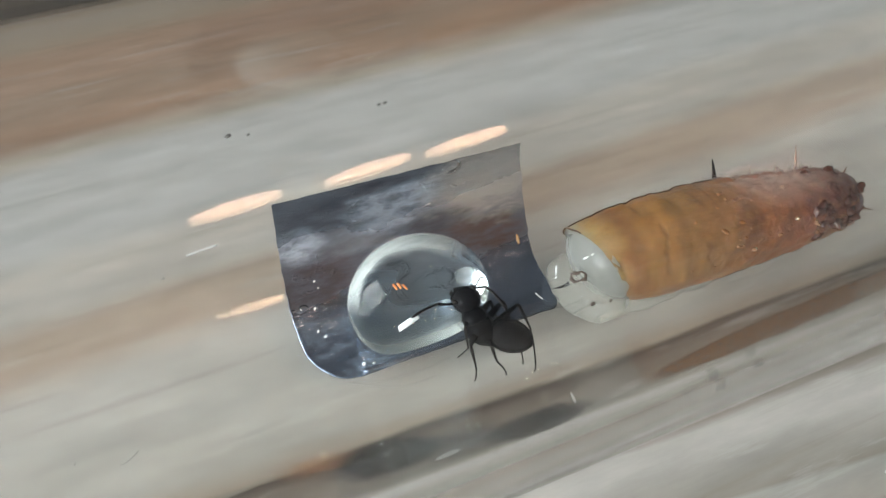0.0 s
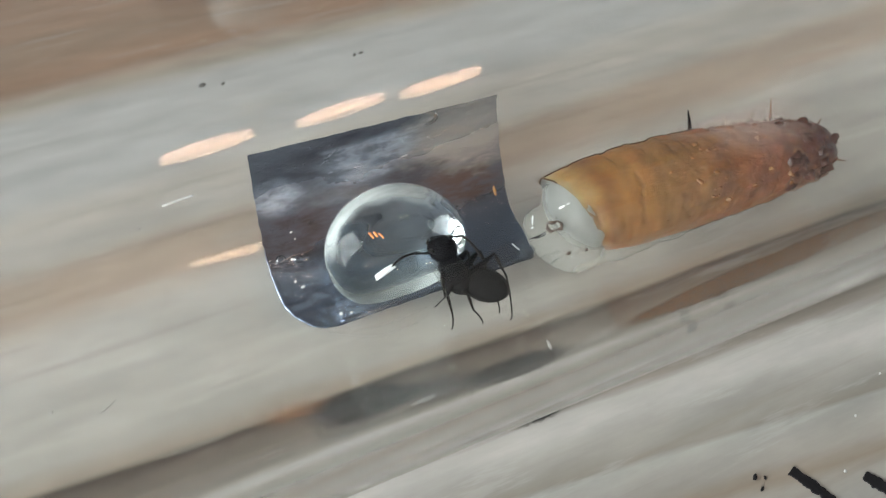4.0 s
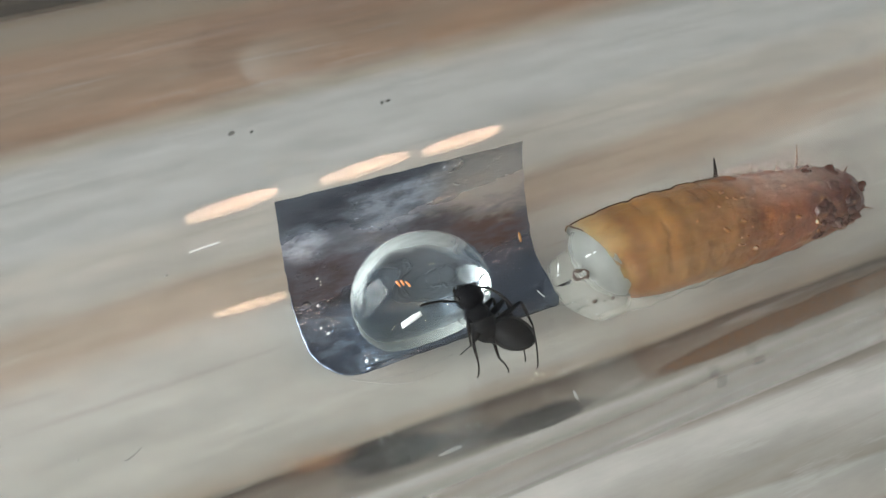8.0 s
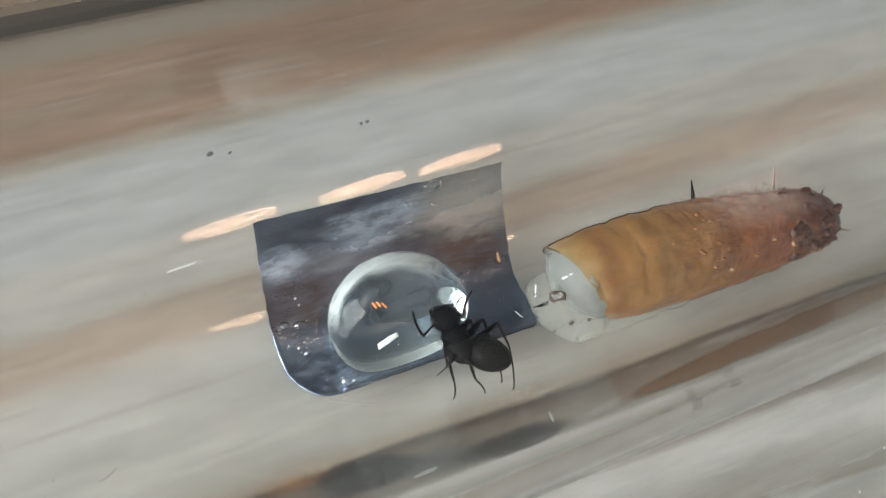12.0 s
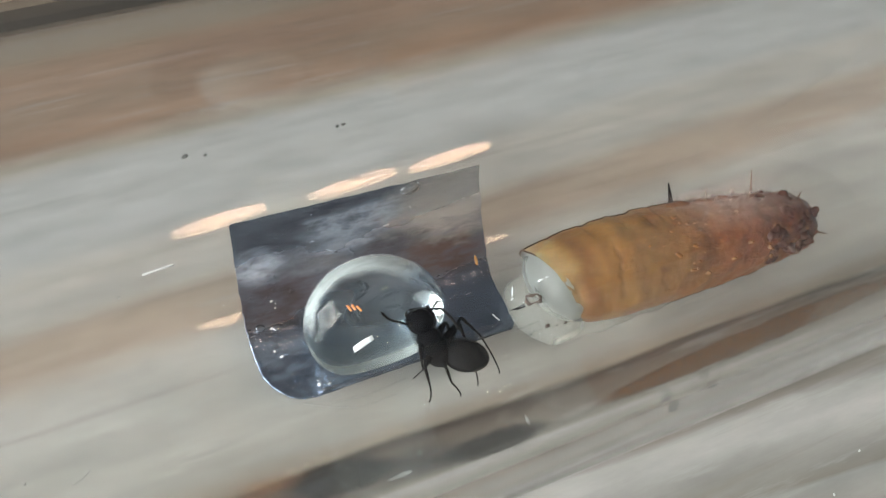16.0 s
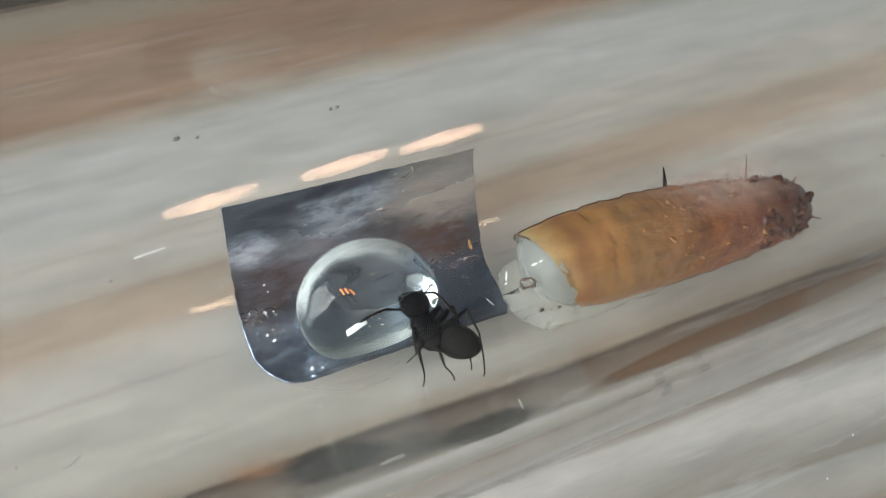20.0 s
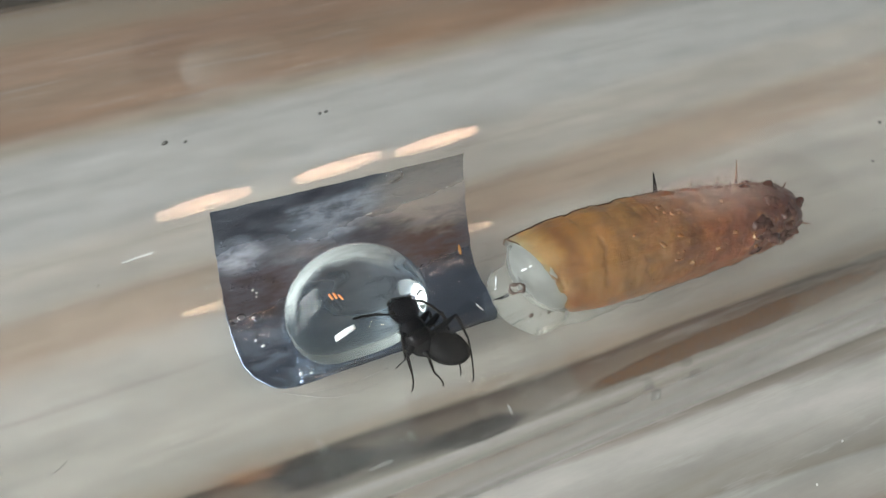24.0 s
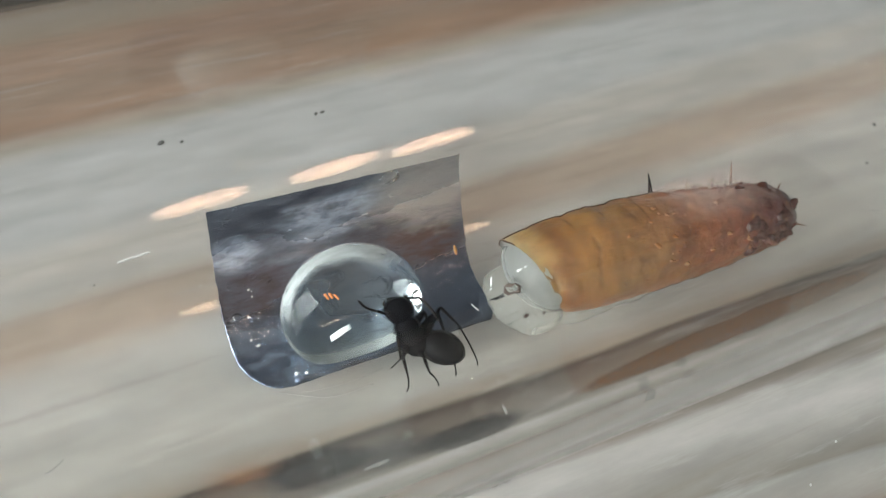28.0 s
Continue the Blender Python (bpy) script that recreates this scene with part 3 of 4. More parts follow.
def test_tube():
    ob = thing("test_tube", "thick-walled clear tube lying on the wooden table", "test tube", (0, 0, 0))
    seg = 128

    def ring(x, r):
        return [(x, r * math.sin(2 * math.pi * k / seg), AZ + r * math.cos(2 * math.pi * k / seg)) for k in range(seg)]

    def turned(name, prof, label=""):
        bm = ring_skin(bmesh.new(), [ring(x, r) for x, r in prof] + [ring(*prof[0])], False, False)
        bmesh.ops.remove_doubles(bm, verts=bm.verts, dist=0.0005)
        part(name, bm, GLASS, ob, label).visible_shadow = False

    turned("barrel", [(-66, RO), (-65.9, RO), (0, RO), (69.9, RO), (70, RO), (70, RI), (69.9, RI), (0, RI), (-65.9, RI), (-66, RI)])
    turned("rim", [(-68.5, RO + 0.6), (-68, RO + 0.9), (-66.8, RO + 0.6), (-66.02, RO), (-66.02, RI), (-68.5, RI + 0.4)], "rounded glass rim of the open end")
    arc = (0.001, 0.2, 0.4, 0.6, 0.8, 1.0, 1.2, 1.4, 1.52)
    turned("round_end", [(70.02 + RO * math.sin(a), RO * math.cos(a)) for a in arc] + [(70.02 + RI * math.sin(a), RI * math.cos(a)) for a in arc[::-1]], "closed round glass end")
    # a whitish spot on the far wall
    bm = bmesh.new()
    grid = [[bm.verts.new((10.1 + 0.17 * i, (RI - 0.02) * math.sin(a), AZ - (RI - 0.02) * math.cos(a))) for a in [1.29 + 0.015 * j for j in range(11)]] for i in range(11)]
    for i in range(10):
        for j in range(10):
            bm.faces.new((grid[i][j], grid[i + 1][j], grid[i + 1][j + 1], grid[i][j + 1]))
    part("whitish_film", bm, SPOT, ob, "small whitish spot on the glass")


# ---------------------------------------------------------------- foil, drop
def foil():
    """A strip pressed against the tube's wall, from just past the floor up the far side."""
    ob = thing("foil_strip", "curled strip of dull grey aluminium foil lining the tube", "foil", (-1.5, 3, 1.5))
    nu, nv = 96, 72
    bm = bmesh.new()
    grid = []
    lo, hi = 0.085, 1.06
    for i in range(nu + 1):
        u = i / nu
        row = []
        for j in range(nv + 1):
            v = j / nv                      # 0 at the near rim, 1 at the far rim
            a = lo + (hi - lo) * v - 0.05 * u * v
            xl = -5.55 - 1.77 * math.sqrt(1 - (1 - min(1, v / 0.27)) ** 2) + 0.6 * max(0, v - 0.45) / 0.55
            xr = 3.35 + 0.35 * math.sin(min(1, v / 0.07) * math.pi / 2) + 1.2 * max(0, v - 0.35) / 0.65
            x = xl + (xr - xl) * u
            edge = min(u, 1 - u, v, 1 - v) * 14
            crease = 0.05 * noise.noise(Vector((x * 0.35, a * 7, 0.3))) + 0.02 * noise.noise(Vector((x * 0.9, a * 22, 4)))
            crease += 0.085 * noise.noise(Vector((x * 2.2 + v * 9, a * 24, 7))) * math.exp(-v * 3) * max(0, 1 - u * 1.6)
            lift = 0.16 + crease + 0.04 * math.exp(-v * 26) + 0.06 * math.exp(-(1 - v) * 30)
            x += (0.07 * noise.noise(Vector((u * 3, a * 9, 9))) + 0.04 * noise.noise(Vector((u * 3, a * 31, 5)))) * max(0, 1 - edge)
            a += 0.007 * noise.noise(Vector((x * 1.3, v * 2, 3))) * max(0, 1 - edge)
            r = RI - max(0.05, lift)
            row.append(bm.verts.new((x + 1.5, r * math.sin(a) - 3, AZ - r * math.cos(a) - 1.5)))
        grid.append(row)
    # second skin just outside the first, then the cut edge between the two
    low = []
    for row in grid:
        line = []
        for v in row:
            y, z = v.co.y + 3, v.co.z + 1.5 - AZ
            k = 1 + 0.035 / math.hypot(y, z)
            line.append(bm.verts.new((v.co.x, y * k - 3, z * k + AZ - 1.5)))
        low.append(line)
    for i in range(nu):
        for j in range(nv):
            bm.faces.new((grid[i][j], grid[i + 1][j], grid[i + 1][j + 1], grid[i][j + 1]))
            bm.faces.new((low[i][j], low[i][j + 1], low[i + 1][j + 1], low[i + 1][j]))
    rim = [(i, 0) for i in range(nu)] + [(nu, j) for j in range(nv)] + [(i, nv) for i in range(nu, 0, -1)] + [(0, j) for j in range(nv, 0, -1)]
    for (a, c), (d, e) in zip(rim, rim[1:] + rim[:1]):
        bm.faces.new((grid[a][c], low[a][c], low[d][e], grid[d][e]))
        for net in (grid, low):
            bm.edges.get((net[a][c], net[d][e])).smooth = False
    edge_line = [grid[0][j].co.copy() + Vector((0.02, 0, 0.03)) for j in range(0, 44, 2)]
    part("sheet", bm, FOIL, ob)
    part("curled_edge", tube(edge_line, [0.03 + 0.045 * math.sin(math.pi * i / 21) + 0.015 * math.sin(i * 1.9) for i in range(22)], 8), FOIL, ob)
    # the near rim is folded over once
    pts = [(-5.5 + 8.85 * i / 30 + 1.5, (RI - 0.32) * math.sin(lo + 0.01) - 3, AZ - (RI - 0.32 - 0.03 * math.sin(i)) * math.cos(lo + 0.01) - 1.5) for i in range(31)]
    part("folded_rim", tube(pts, [0.10 + 0.02 * math.sin(i * 1.7) for i in range(31)], 8), FOIL, ob)
    return ob


def drop():
    """A dome of liquid that fills the bend of the foil below it."""
    bm = bmesh.new()
    c = Vector((-2.4, 2.25, 3.1))
    g = bmesh.ops.create_uvsphere(bm, u_segments=128, v_segments=96, radius=1)
    for v in g["verts"]:
        q = c + Vector((3.0 * v.co.x, 2.75 * v.co.y, 2.75 * v.co.z))
        if q.y < 1.9:
            q.y = 1.9 - 1.05 * (1 - math.exp((q.y - 1.9) / 1.05))
        out = Vector((0, q.y, q.z - AZ))
        if out.length > RI - 0.26:
            out *= (RI - 0.26) / out.length
            q = Vector((q.x, out.y, out.z + AZ))
        v.co = q - c
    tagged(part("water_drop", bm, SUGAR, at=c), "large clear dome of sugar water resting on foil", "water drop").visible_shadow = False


# ---------------------------------------------------------------- larva
# the camera's right, its up, and the way back towards it
CAM_RIGHT, CAM_UP, TO_CAM = Vector((0.906, -0.423, 0)), Vector((0.291, 0.624, 0.725)), Vector((-0.307, -0.657, 0.688))


def larva():
    A, B = Vector((5.08, 0.65, 3.42)), Vector((18.4, -0.03, 2.86))
    ob = thing("larva_piece", "cut piece of an amber brown beetle larva lying in the tube", "larva", tuple(A))
    d = (B - A)
    L = d.length
    d.normalize()
    s = d.cross(Vector((0, 0, 1))).normalized()
    h = s.cross(d)
    nr, seg = 220, 80
    TOP = math.atan2(CAM_UP.dot(h), CAM_UP.dot(s))     # where the outline of the back lies
    FLAP = 0.4
    knots = [(0, 1.8), (0.025, 1.98), (0.06, 2.1), (0.2, 2.28), (0.42, 2.28), (0.62, 2.06), (0.78, 1.84), (0.9, 1.6), (0.96, 1.4), (0.99, 0.85), (1.0, 0.15)]

    def girth(t):
        for (t0, r0), (t1, r1) in zip(knots, knots[1:]):
            if t <= t1:
                k = (t - t0) / (t1 - t0)
                return r0 + (r1 - r0) * k
        return 0.1

    rings = []
    for i in range(nr + 1):
        x = i / nr * L
        t = x / L
        rad = sum(girth(min(1, max(0, t + e))) for e in (-0.02, 0, 0.02)) / 3 if t < 0.97 else girth(t)
        arch = 0.1 * math.sin(math.pi * min(1.0, t * 1.05)) ** 0.8 if t < 0.95 else 0.0
        ring = []
        for k in range(seg):
            a = 2 * math.pi * k / seg
            p = Vector((math.cos(a), math.sin(a), 0))
            fold = 0.004 * math.exp(-(((x / 2.3 + 0.12 * noise.noise(p * 1.7 + Vector((0, 0, x * 0.3)))) % 1.0 - 0.5) / 0.06) ** 2)
            rough = 0.03 * noise.noise(Vector((x * 0.5, p.x * 2, p.y * 2))) + (0.008 + 0.03 * t) * noise.noise(Vector((x * 1.8, p.x * 4, p.y * 4)))
            rough += (0.014 + 0.12 * max(0, t - 0.42)) * noise.noise(Vector((x * 1.6, p.x * 5, p.y * 5))) + (0.007 + 0.03 * max(0, t - 0.5)) * noise.noise(Vector((x * 4, p.x * 11, p.y * 11)))
            back = math.exp(-((a - TOP + math.pi) % (2 * math.pi) - math.pi) ** 2 / 0.5)
            step = 0.03 * back * ((x / 1.65 + 0.3 * noise.noise(Vector((x * 0.4, 2, 0)))) % 1.0 - 0.5) if t < 0.6 else 0.0
            q = rad * (1 + rough - fold + step)
            slant = -(0.6 * p.y - 0.3 * p.x + FLAP * math.exp(-((a - TOP + math.pi) % (2 * math.pi) - math.pi) ** 2 / 1.0)) * max(0.0, 1 - t * 7) + 0.1 * (noise.noise(p * 2.2 + Vector((0, 0, 5))) + 0.4 * noise.noise(p * 6)) * max(0.0, 1 - i / 14)
            ring.append(d * (x + slant) + CAM_UP * arch + s * (q * p.x) + h * (q * 0.96 * p.y))
            g = ring[-1] + A
            out = Vector((0, g.y, g.z - AZ))
            if out.length > RI - 0.04:
                out *= (RI - 0.04) / out.length
                ring[-1] = Vector((g.x, out.y, out.z + AZ)) - A
        rings.append(ring)
    mid = sum((v for v in rings[0]), Vector()) / seg
    lip = [[mid + (v - mid) * k + d * x for v in rings[0]] for k, x in ((0.3, 1.8), (0.6, 1.2), (0.82, 0.7), (0.93, 0.3))]
    part("skin", ring_skin(bmesh.new(), rings, False), SKIN, ob)
    part("lining", ring_skin(bmesh.new(), lip + rings[:1], False), FLESH, ob, "pale inner side of the cut skin")
    cut_n = (d + h * 0.41 - s * 0.17).normalized()
    bm = blob(d * 0.25 - h * 0.05, -cut_n, 1.2, 1.93, 1.91, seg=40)
    for v in bm.verts:
        v.co *= 1 + 0.05 * noise.noise(v.co * 0.8) + 0.03 * noise.noise(v.co * 2.5)
    part("flesh", bm, FLESH, ob, "pale translucent flesh at the cut end")
    # dark line added along the back's outline in the camera's view, and round the cut's upper corner
    dark_line = [rings[i][int(round((TOP + 0.05 * math.sin(i * 0.37)) / (2 * math.pi) * seg)) % seg] for i in range(0, 150, 2)]
    part("dark_line", tube(dark_line, [0.045 + 0.035 * abs(noise.noise(Vector((i * 0.31, 0, 7)))) for i in range(len(dark_line))], 6), RIDGE, ob, "dark brown nicked line along the back's outline in the camera's view")
    corner = [rings[0][(int(round(TOP / (2 * math.pi) * seg)) + j) % seg] for j in range(-7, 9)]
    part("dark_line", tube(corner, [0.03 + 0.02 * math.sin(math.pi * j / 15) for j in range(16)], 6), RIDGE, ob, "dark brown edge of the cut skin")
    foot = [rings[i][int(round((TOP + math.pi + 0.25 + 0.04 * math.sin(i * 0.5)) / (2 * math.pi) * seg)) % seg] for i in range(84, 206, 2)]
    part("dark_line", tube(foot, [0.03 + 0.03 * abs(noise.noise(Vector((i * 0.27, 3, 7)))) for i in range(len(foot))], 6), RIDGE, ob, "dark brown line along the belly's outline in the camera's view")
    # pale fuzz over the back of the head half
    frng = random.Random(8)
    bm = bmesh.new()
    for _ in range(360):
        x = 5.2 + 7.2 * frng.betavariate(2.2, 2.0)
        a = TOP + frng.gauss(-0.15, 0.33)
        base = d * x + (s * math.cos(a) + h * 0.96 * math.sin(a)) * (girth(x / L) - 0.05)
        way = ((s * math.cos(a) + h * math.sin(a)) + Vector((frng.gauss(0.15, 0.6), frng.gauss(0, 0.35), frng.gauss(0, 0.35)))).normalized()
        ln = frng.uniform(0.2, 0.6)
        bend = Vector((frng.gauss(0, 0.25), frng.gauss(0, 0.25), 0)) * ln
        tube([base, base + way * ln * 0.5 + bend * 0.3, base + way * ln + bend], [0.03, 0.03, 0.012], 4, bm)
    part("fuzz", bm, FUZZ, ob, "pale pinkish fuzz on the back").visible_shadow = False
    # thin pinkish films, shaped to face the camera over the back's outline
    for x0, x1, lo, hi in ((4.6, 10.4, -1.5, 0.6), (6.8, 12.8, -1.7, 1.3)):
        bm = bmesh.new()
        net = []
        for i in range(25):
            x = x0 + (x1 - x0) * i / 24
            top = d * x + (s * math.cos(TOP) + h * 0.96 * math.sin(TOP)) * girth(x / L)
            line = []
            for j in range(13):
                off, r = lo + (hi - lo) * j / 12, girth(x / L) + 0.12
                deep = math.sqrt(max(0.0, r * r - (r - max(0.0, -off)) ** 2)) + 0.22
                line.append(bm.verts.new(top + CAM_UP * off + TO_CAM * (deep + 0.06 * noise.noise(Vector((i * 0.3, j * 0.4, x0))))))
            net.append(line)
        for i in range(24):
            for j in range(12):
                bm.faces.new((net[i][j], net[i + 1][j], net[i + 1][j + 1], net[i][j + 1]))
        part("fuzz", bm, VEIL, ob, "thin pinkish film over the back, facing the camera").visible_shadow = False
    # clear juice that has run out at the cut and along under the body
    bm = blob((-0.25, 0.05, -1.35), d, 1.6, 2.2, 1.15, seg=48)
    for v in bm.verts:
        v.co += (v.co - Vector((-0.25, 0.05, -1.35))) * (0.12 * noise.noise(v.co * 0.9 + Vector((3, 0, 0))))
        g = v.co + A
        out = Vector((0, g.y, g.z - AZ))
        if out.length > RI - 0.05:
            out *= (RI - 0.05) / out.length
            v.co = Vector((g.x, out.y, out.z + AZ)) - A
    part("juice", bm, JUICE, ob, "clear juice pooled at the cut end").visible_shadow = False
    strand = [Vector(q) - A for q in ((3.5, 0.85, 1.12), (3.8, 0.75, 1.1), (4.2, 0.6, 1.1), (4.7, 0.5, 1.15))]
    part("juice", tube(curve(strand, 4), [0.06 + 0.01 * i for i in range(13)], 10), WATER, ob, "thin wet strand towards the foil").visible_shadow = False
    line = [Vector((4.7 + 9.0 * i / 24, -0.75 + 0.25 * noise.noise(Vector((i * 0.4, 2, 0))) + 0.3 * i / 24, 1.22)) - A for i in range(25)]
    part("juice", tube(line, [0.12 + 0.24 * math.sin(math.pi * (i + 1) / 26) ** 0.6 for i in range(25)], 14), JUICE, ob, "clear juice along the body's foot").visible_shadow = False

    def rel(p):
        return Vector(p) - A

    # stub legs and bristles along the back, darker lumps at the head end
    for a, c, w in (((11.8, 2.2, 4.3), (11.93, 2.62, 5.35), 0.17), ((13.65, 2.1, 4.3), (13.85, 2.25, 4.7), 0.06), ((15.0, 1.9, 4.2), (15.12, 2.0, 4.55), 0.05),
                    ((15.95, 1.7, 4.1), (16.3, 2.15, 5.0), 0.09), ((17.75, 0.5, 3.6), (18.05, 0.47, 4.3), 0.10), ((17.5, -0.72, 2.8), (18.75, -1.2, 2.65), 0.13)):
        a, c = rel(a), rel(c)
        a = a + (d * a.dot(d) - a) * 0.22
        mid = (a + c) / 2 + Vector((0.05, 0.02, 0))
        part("leg", tube(curve([a, mid, c], 4), [w * (1 - 0.85 * i / 8) for i in range(9)], 8), CHITIN2 if w > 0.15 else BRISTLE, ob, "dark pointed stub leg" if w > 0.15 else "")
    rng = random.Random(5)
    for k in range(20):
        x = 9.6 + 3.1 * rng.random()
        a = rng.uniform(-0.15, 2.3)
        q = girth(x / L)
        c = d * x + (s * math.cos(a) + h * math.sin(a)) * (q - 0.2)
        bm = blob(c, (1, rng.uniform(-0.4, 0.4), rng.uniform(-0.25, 0.25)), rng.uniform(0.3, 0.6), rng.uniform(0.2, 0.4), rng.uniform(0.16, 0.26), seg=20)
        for v in bm.verts:
            v.co += (v.co - c) * (0.9 * noise.noise(v.co * 3.5) + 0.4 * noise.noise(v.co * 9))
        part("lump", bm, REDBROWN, ob)
    # pale grains: fat under the skin, and stand-ins for its wet glints
    grng = random.Random(31)
    face = math.atan2(TO_CAM.dot(h), TO_CAM.dot(s))
    for k in range(32):
        x = grng.choice((grng.gauss(5.7, 0.7), grng.gauss(8.4, 0.9), grng.uniform(0.8, 9.8)))
        a = face + grng.uniform(-0.75, 0.85)
        c = rings[int(x / L * nr)][int(a / (2 * math.pi) * seg) % seg] + TO_CAM * 0.01
        big = grng.choice((0.5, 0.7, 0.9, 1.3)) if 4.5 < x else 0.5
        bm = blob(c, (1, grng.uniform(-1, 1), grng.uniform(-0.5, 0.5)), grng.uniform(0.06, 0.13) * big, grng.uniform(0.05, 0.1) * big, 0.06 * big, seg=12)
        for v in bm.verts:
            v.co += (v.co - c) * (1.3 * noise.noise(v.co * 7))
        part("grain", bm, GRAIN, ob)
    tip = rel((17.75, -0.05, 2.85))
    bm = blob(tip, d, 0.85, 1.12, 1.08, seg=24)
    for v in bm.verts:
        v.co += (v.co - tip) * (0.16 * noise.noise(v.co * 1.6))
    part("head_capsule", bm, REDBROWN, ob, "dark crumpled head capsule")
    # mouth of the gut in the cut, and two dark bits
    view = Vector((0.44, 0.55, -0.71))
    c = Vector((4.25, 0.64, 2.9)) - view * 1.45 - A
    e1 = Vector((0.85, -0.5, 0.14)).normalized()
    e2 = view.cross(e1).normalized()
    loop = [c + e1 * ((0.31 + 0.04 * math.sin(k * 3)) * math.cos(k * math.pi / 6)) + e2 * ((0.2 + 0.06 * math.sin(k * 2)) * math.sin(k * math.pi / 6)) for k in range(13)]
    part("gut_ring", tube(loop, [0.07 + 0.035 * math.sin(k * 1.7) for k in range(13)], 6), JUICE_BITS, ob, "small brown ring in the cut")
    for q, r in (((4.39, -0.43, 2.17), 0.13), ((5.05, -0.72, 2.35), 0.1), ((4.75, -0.6, 2.2), 0.06)):
        part("tissue", blob(Vector(q) - view * 0.9 - A, (1, 0.3, 0.2), r, r * 0.7, r * 0.6, seg=10), JUICE_BITS, ob, "small brown shred of tissue")
    # white glints on the wet flesh and by the barb, built as solid flecks
    for p, q, w in (((3.84, 0.04, 4.7), (4.05, -0.05, 4.86), 0.055), ((4.1, -0.09, 4.93), (4.24, -0.12, 5.0), 0.05), ((3.54, 1.4, 3.25), (3.42, 1.15, 2.9), 0.045), ((3.46, 1.1, 2.85), (3.34, 1.1, 2.76), 0.035)):
        p, q = rel(p), rel(q)
        part("fleck", tube([p, p.lerp(q, 0.3), p.lerp(q, 0.75), q], [w * 0.4, w, w * 0.8, w * 0.3], 6), WHITE_GLINT, ob, "tiny bright fleck standing for a wet glint")
    part("barb", tube([rel((3.8, 0.62, 2.7)), rel((3.5, 0.66, 2.6)), rel((3.12, 0.76, 2.55))], [0.1, 0.07, 0.01], 8), CHITIN2, ob, "small dark barb")
    return ob


# ---------------------------------------------------------------- ant


def toward(a, b, c):
    """A direction along the camera's right, its up and back towards it."""
    return (CAM_RIGHT * a + CAM_UP * b + TO_CAM * c).normalized()


ANT_AT = Vector((-0.2, -0.2, 1.05))


def leg_of(ob, coxa, knee, ankle, foot):
    """Thigh as the leg's own mesh, shin and foot under it."""
    c, k, a, f = [Vector(p) - ANT_AT for p in (coxa, knee, ankle, foot)]
    up = (k - c).normalized() * 0.02
    leg = part("leg", tube(curve([Vector(), (k - c) * 0.5 + up, k - c], 5), [0.12, 0.15, 0.165, 0.17, 0.165, 0.155, 0.14, 0.12, 0.1, 0.08, 0.065], 10), CHITIN, ob, at=c)
    k, a, f = k - c, a - c, f - c
    part("shin", tube(curve([k, (k + a) / 2, a], 4), [0.06, 0.07, 0.074, 0.072, 0.066, 0.06, 0.054, 0.048, 0.044], 8), CHITIN2, leg)
    d = (f - a)
    pts = [a, a + d * 0.45 + Vector((0.03, 0, 0.03)), a + d * 0.88, f + Vector((-0.1, -0.06, 0.02))]
    foot = part("foot", tube(curve(pts, 4), [0.042] * 4 + [0.036] * 4 + [0.03] * 4 + [0.02], 8), CHITIN2, leg)
    return leg


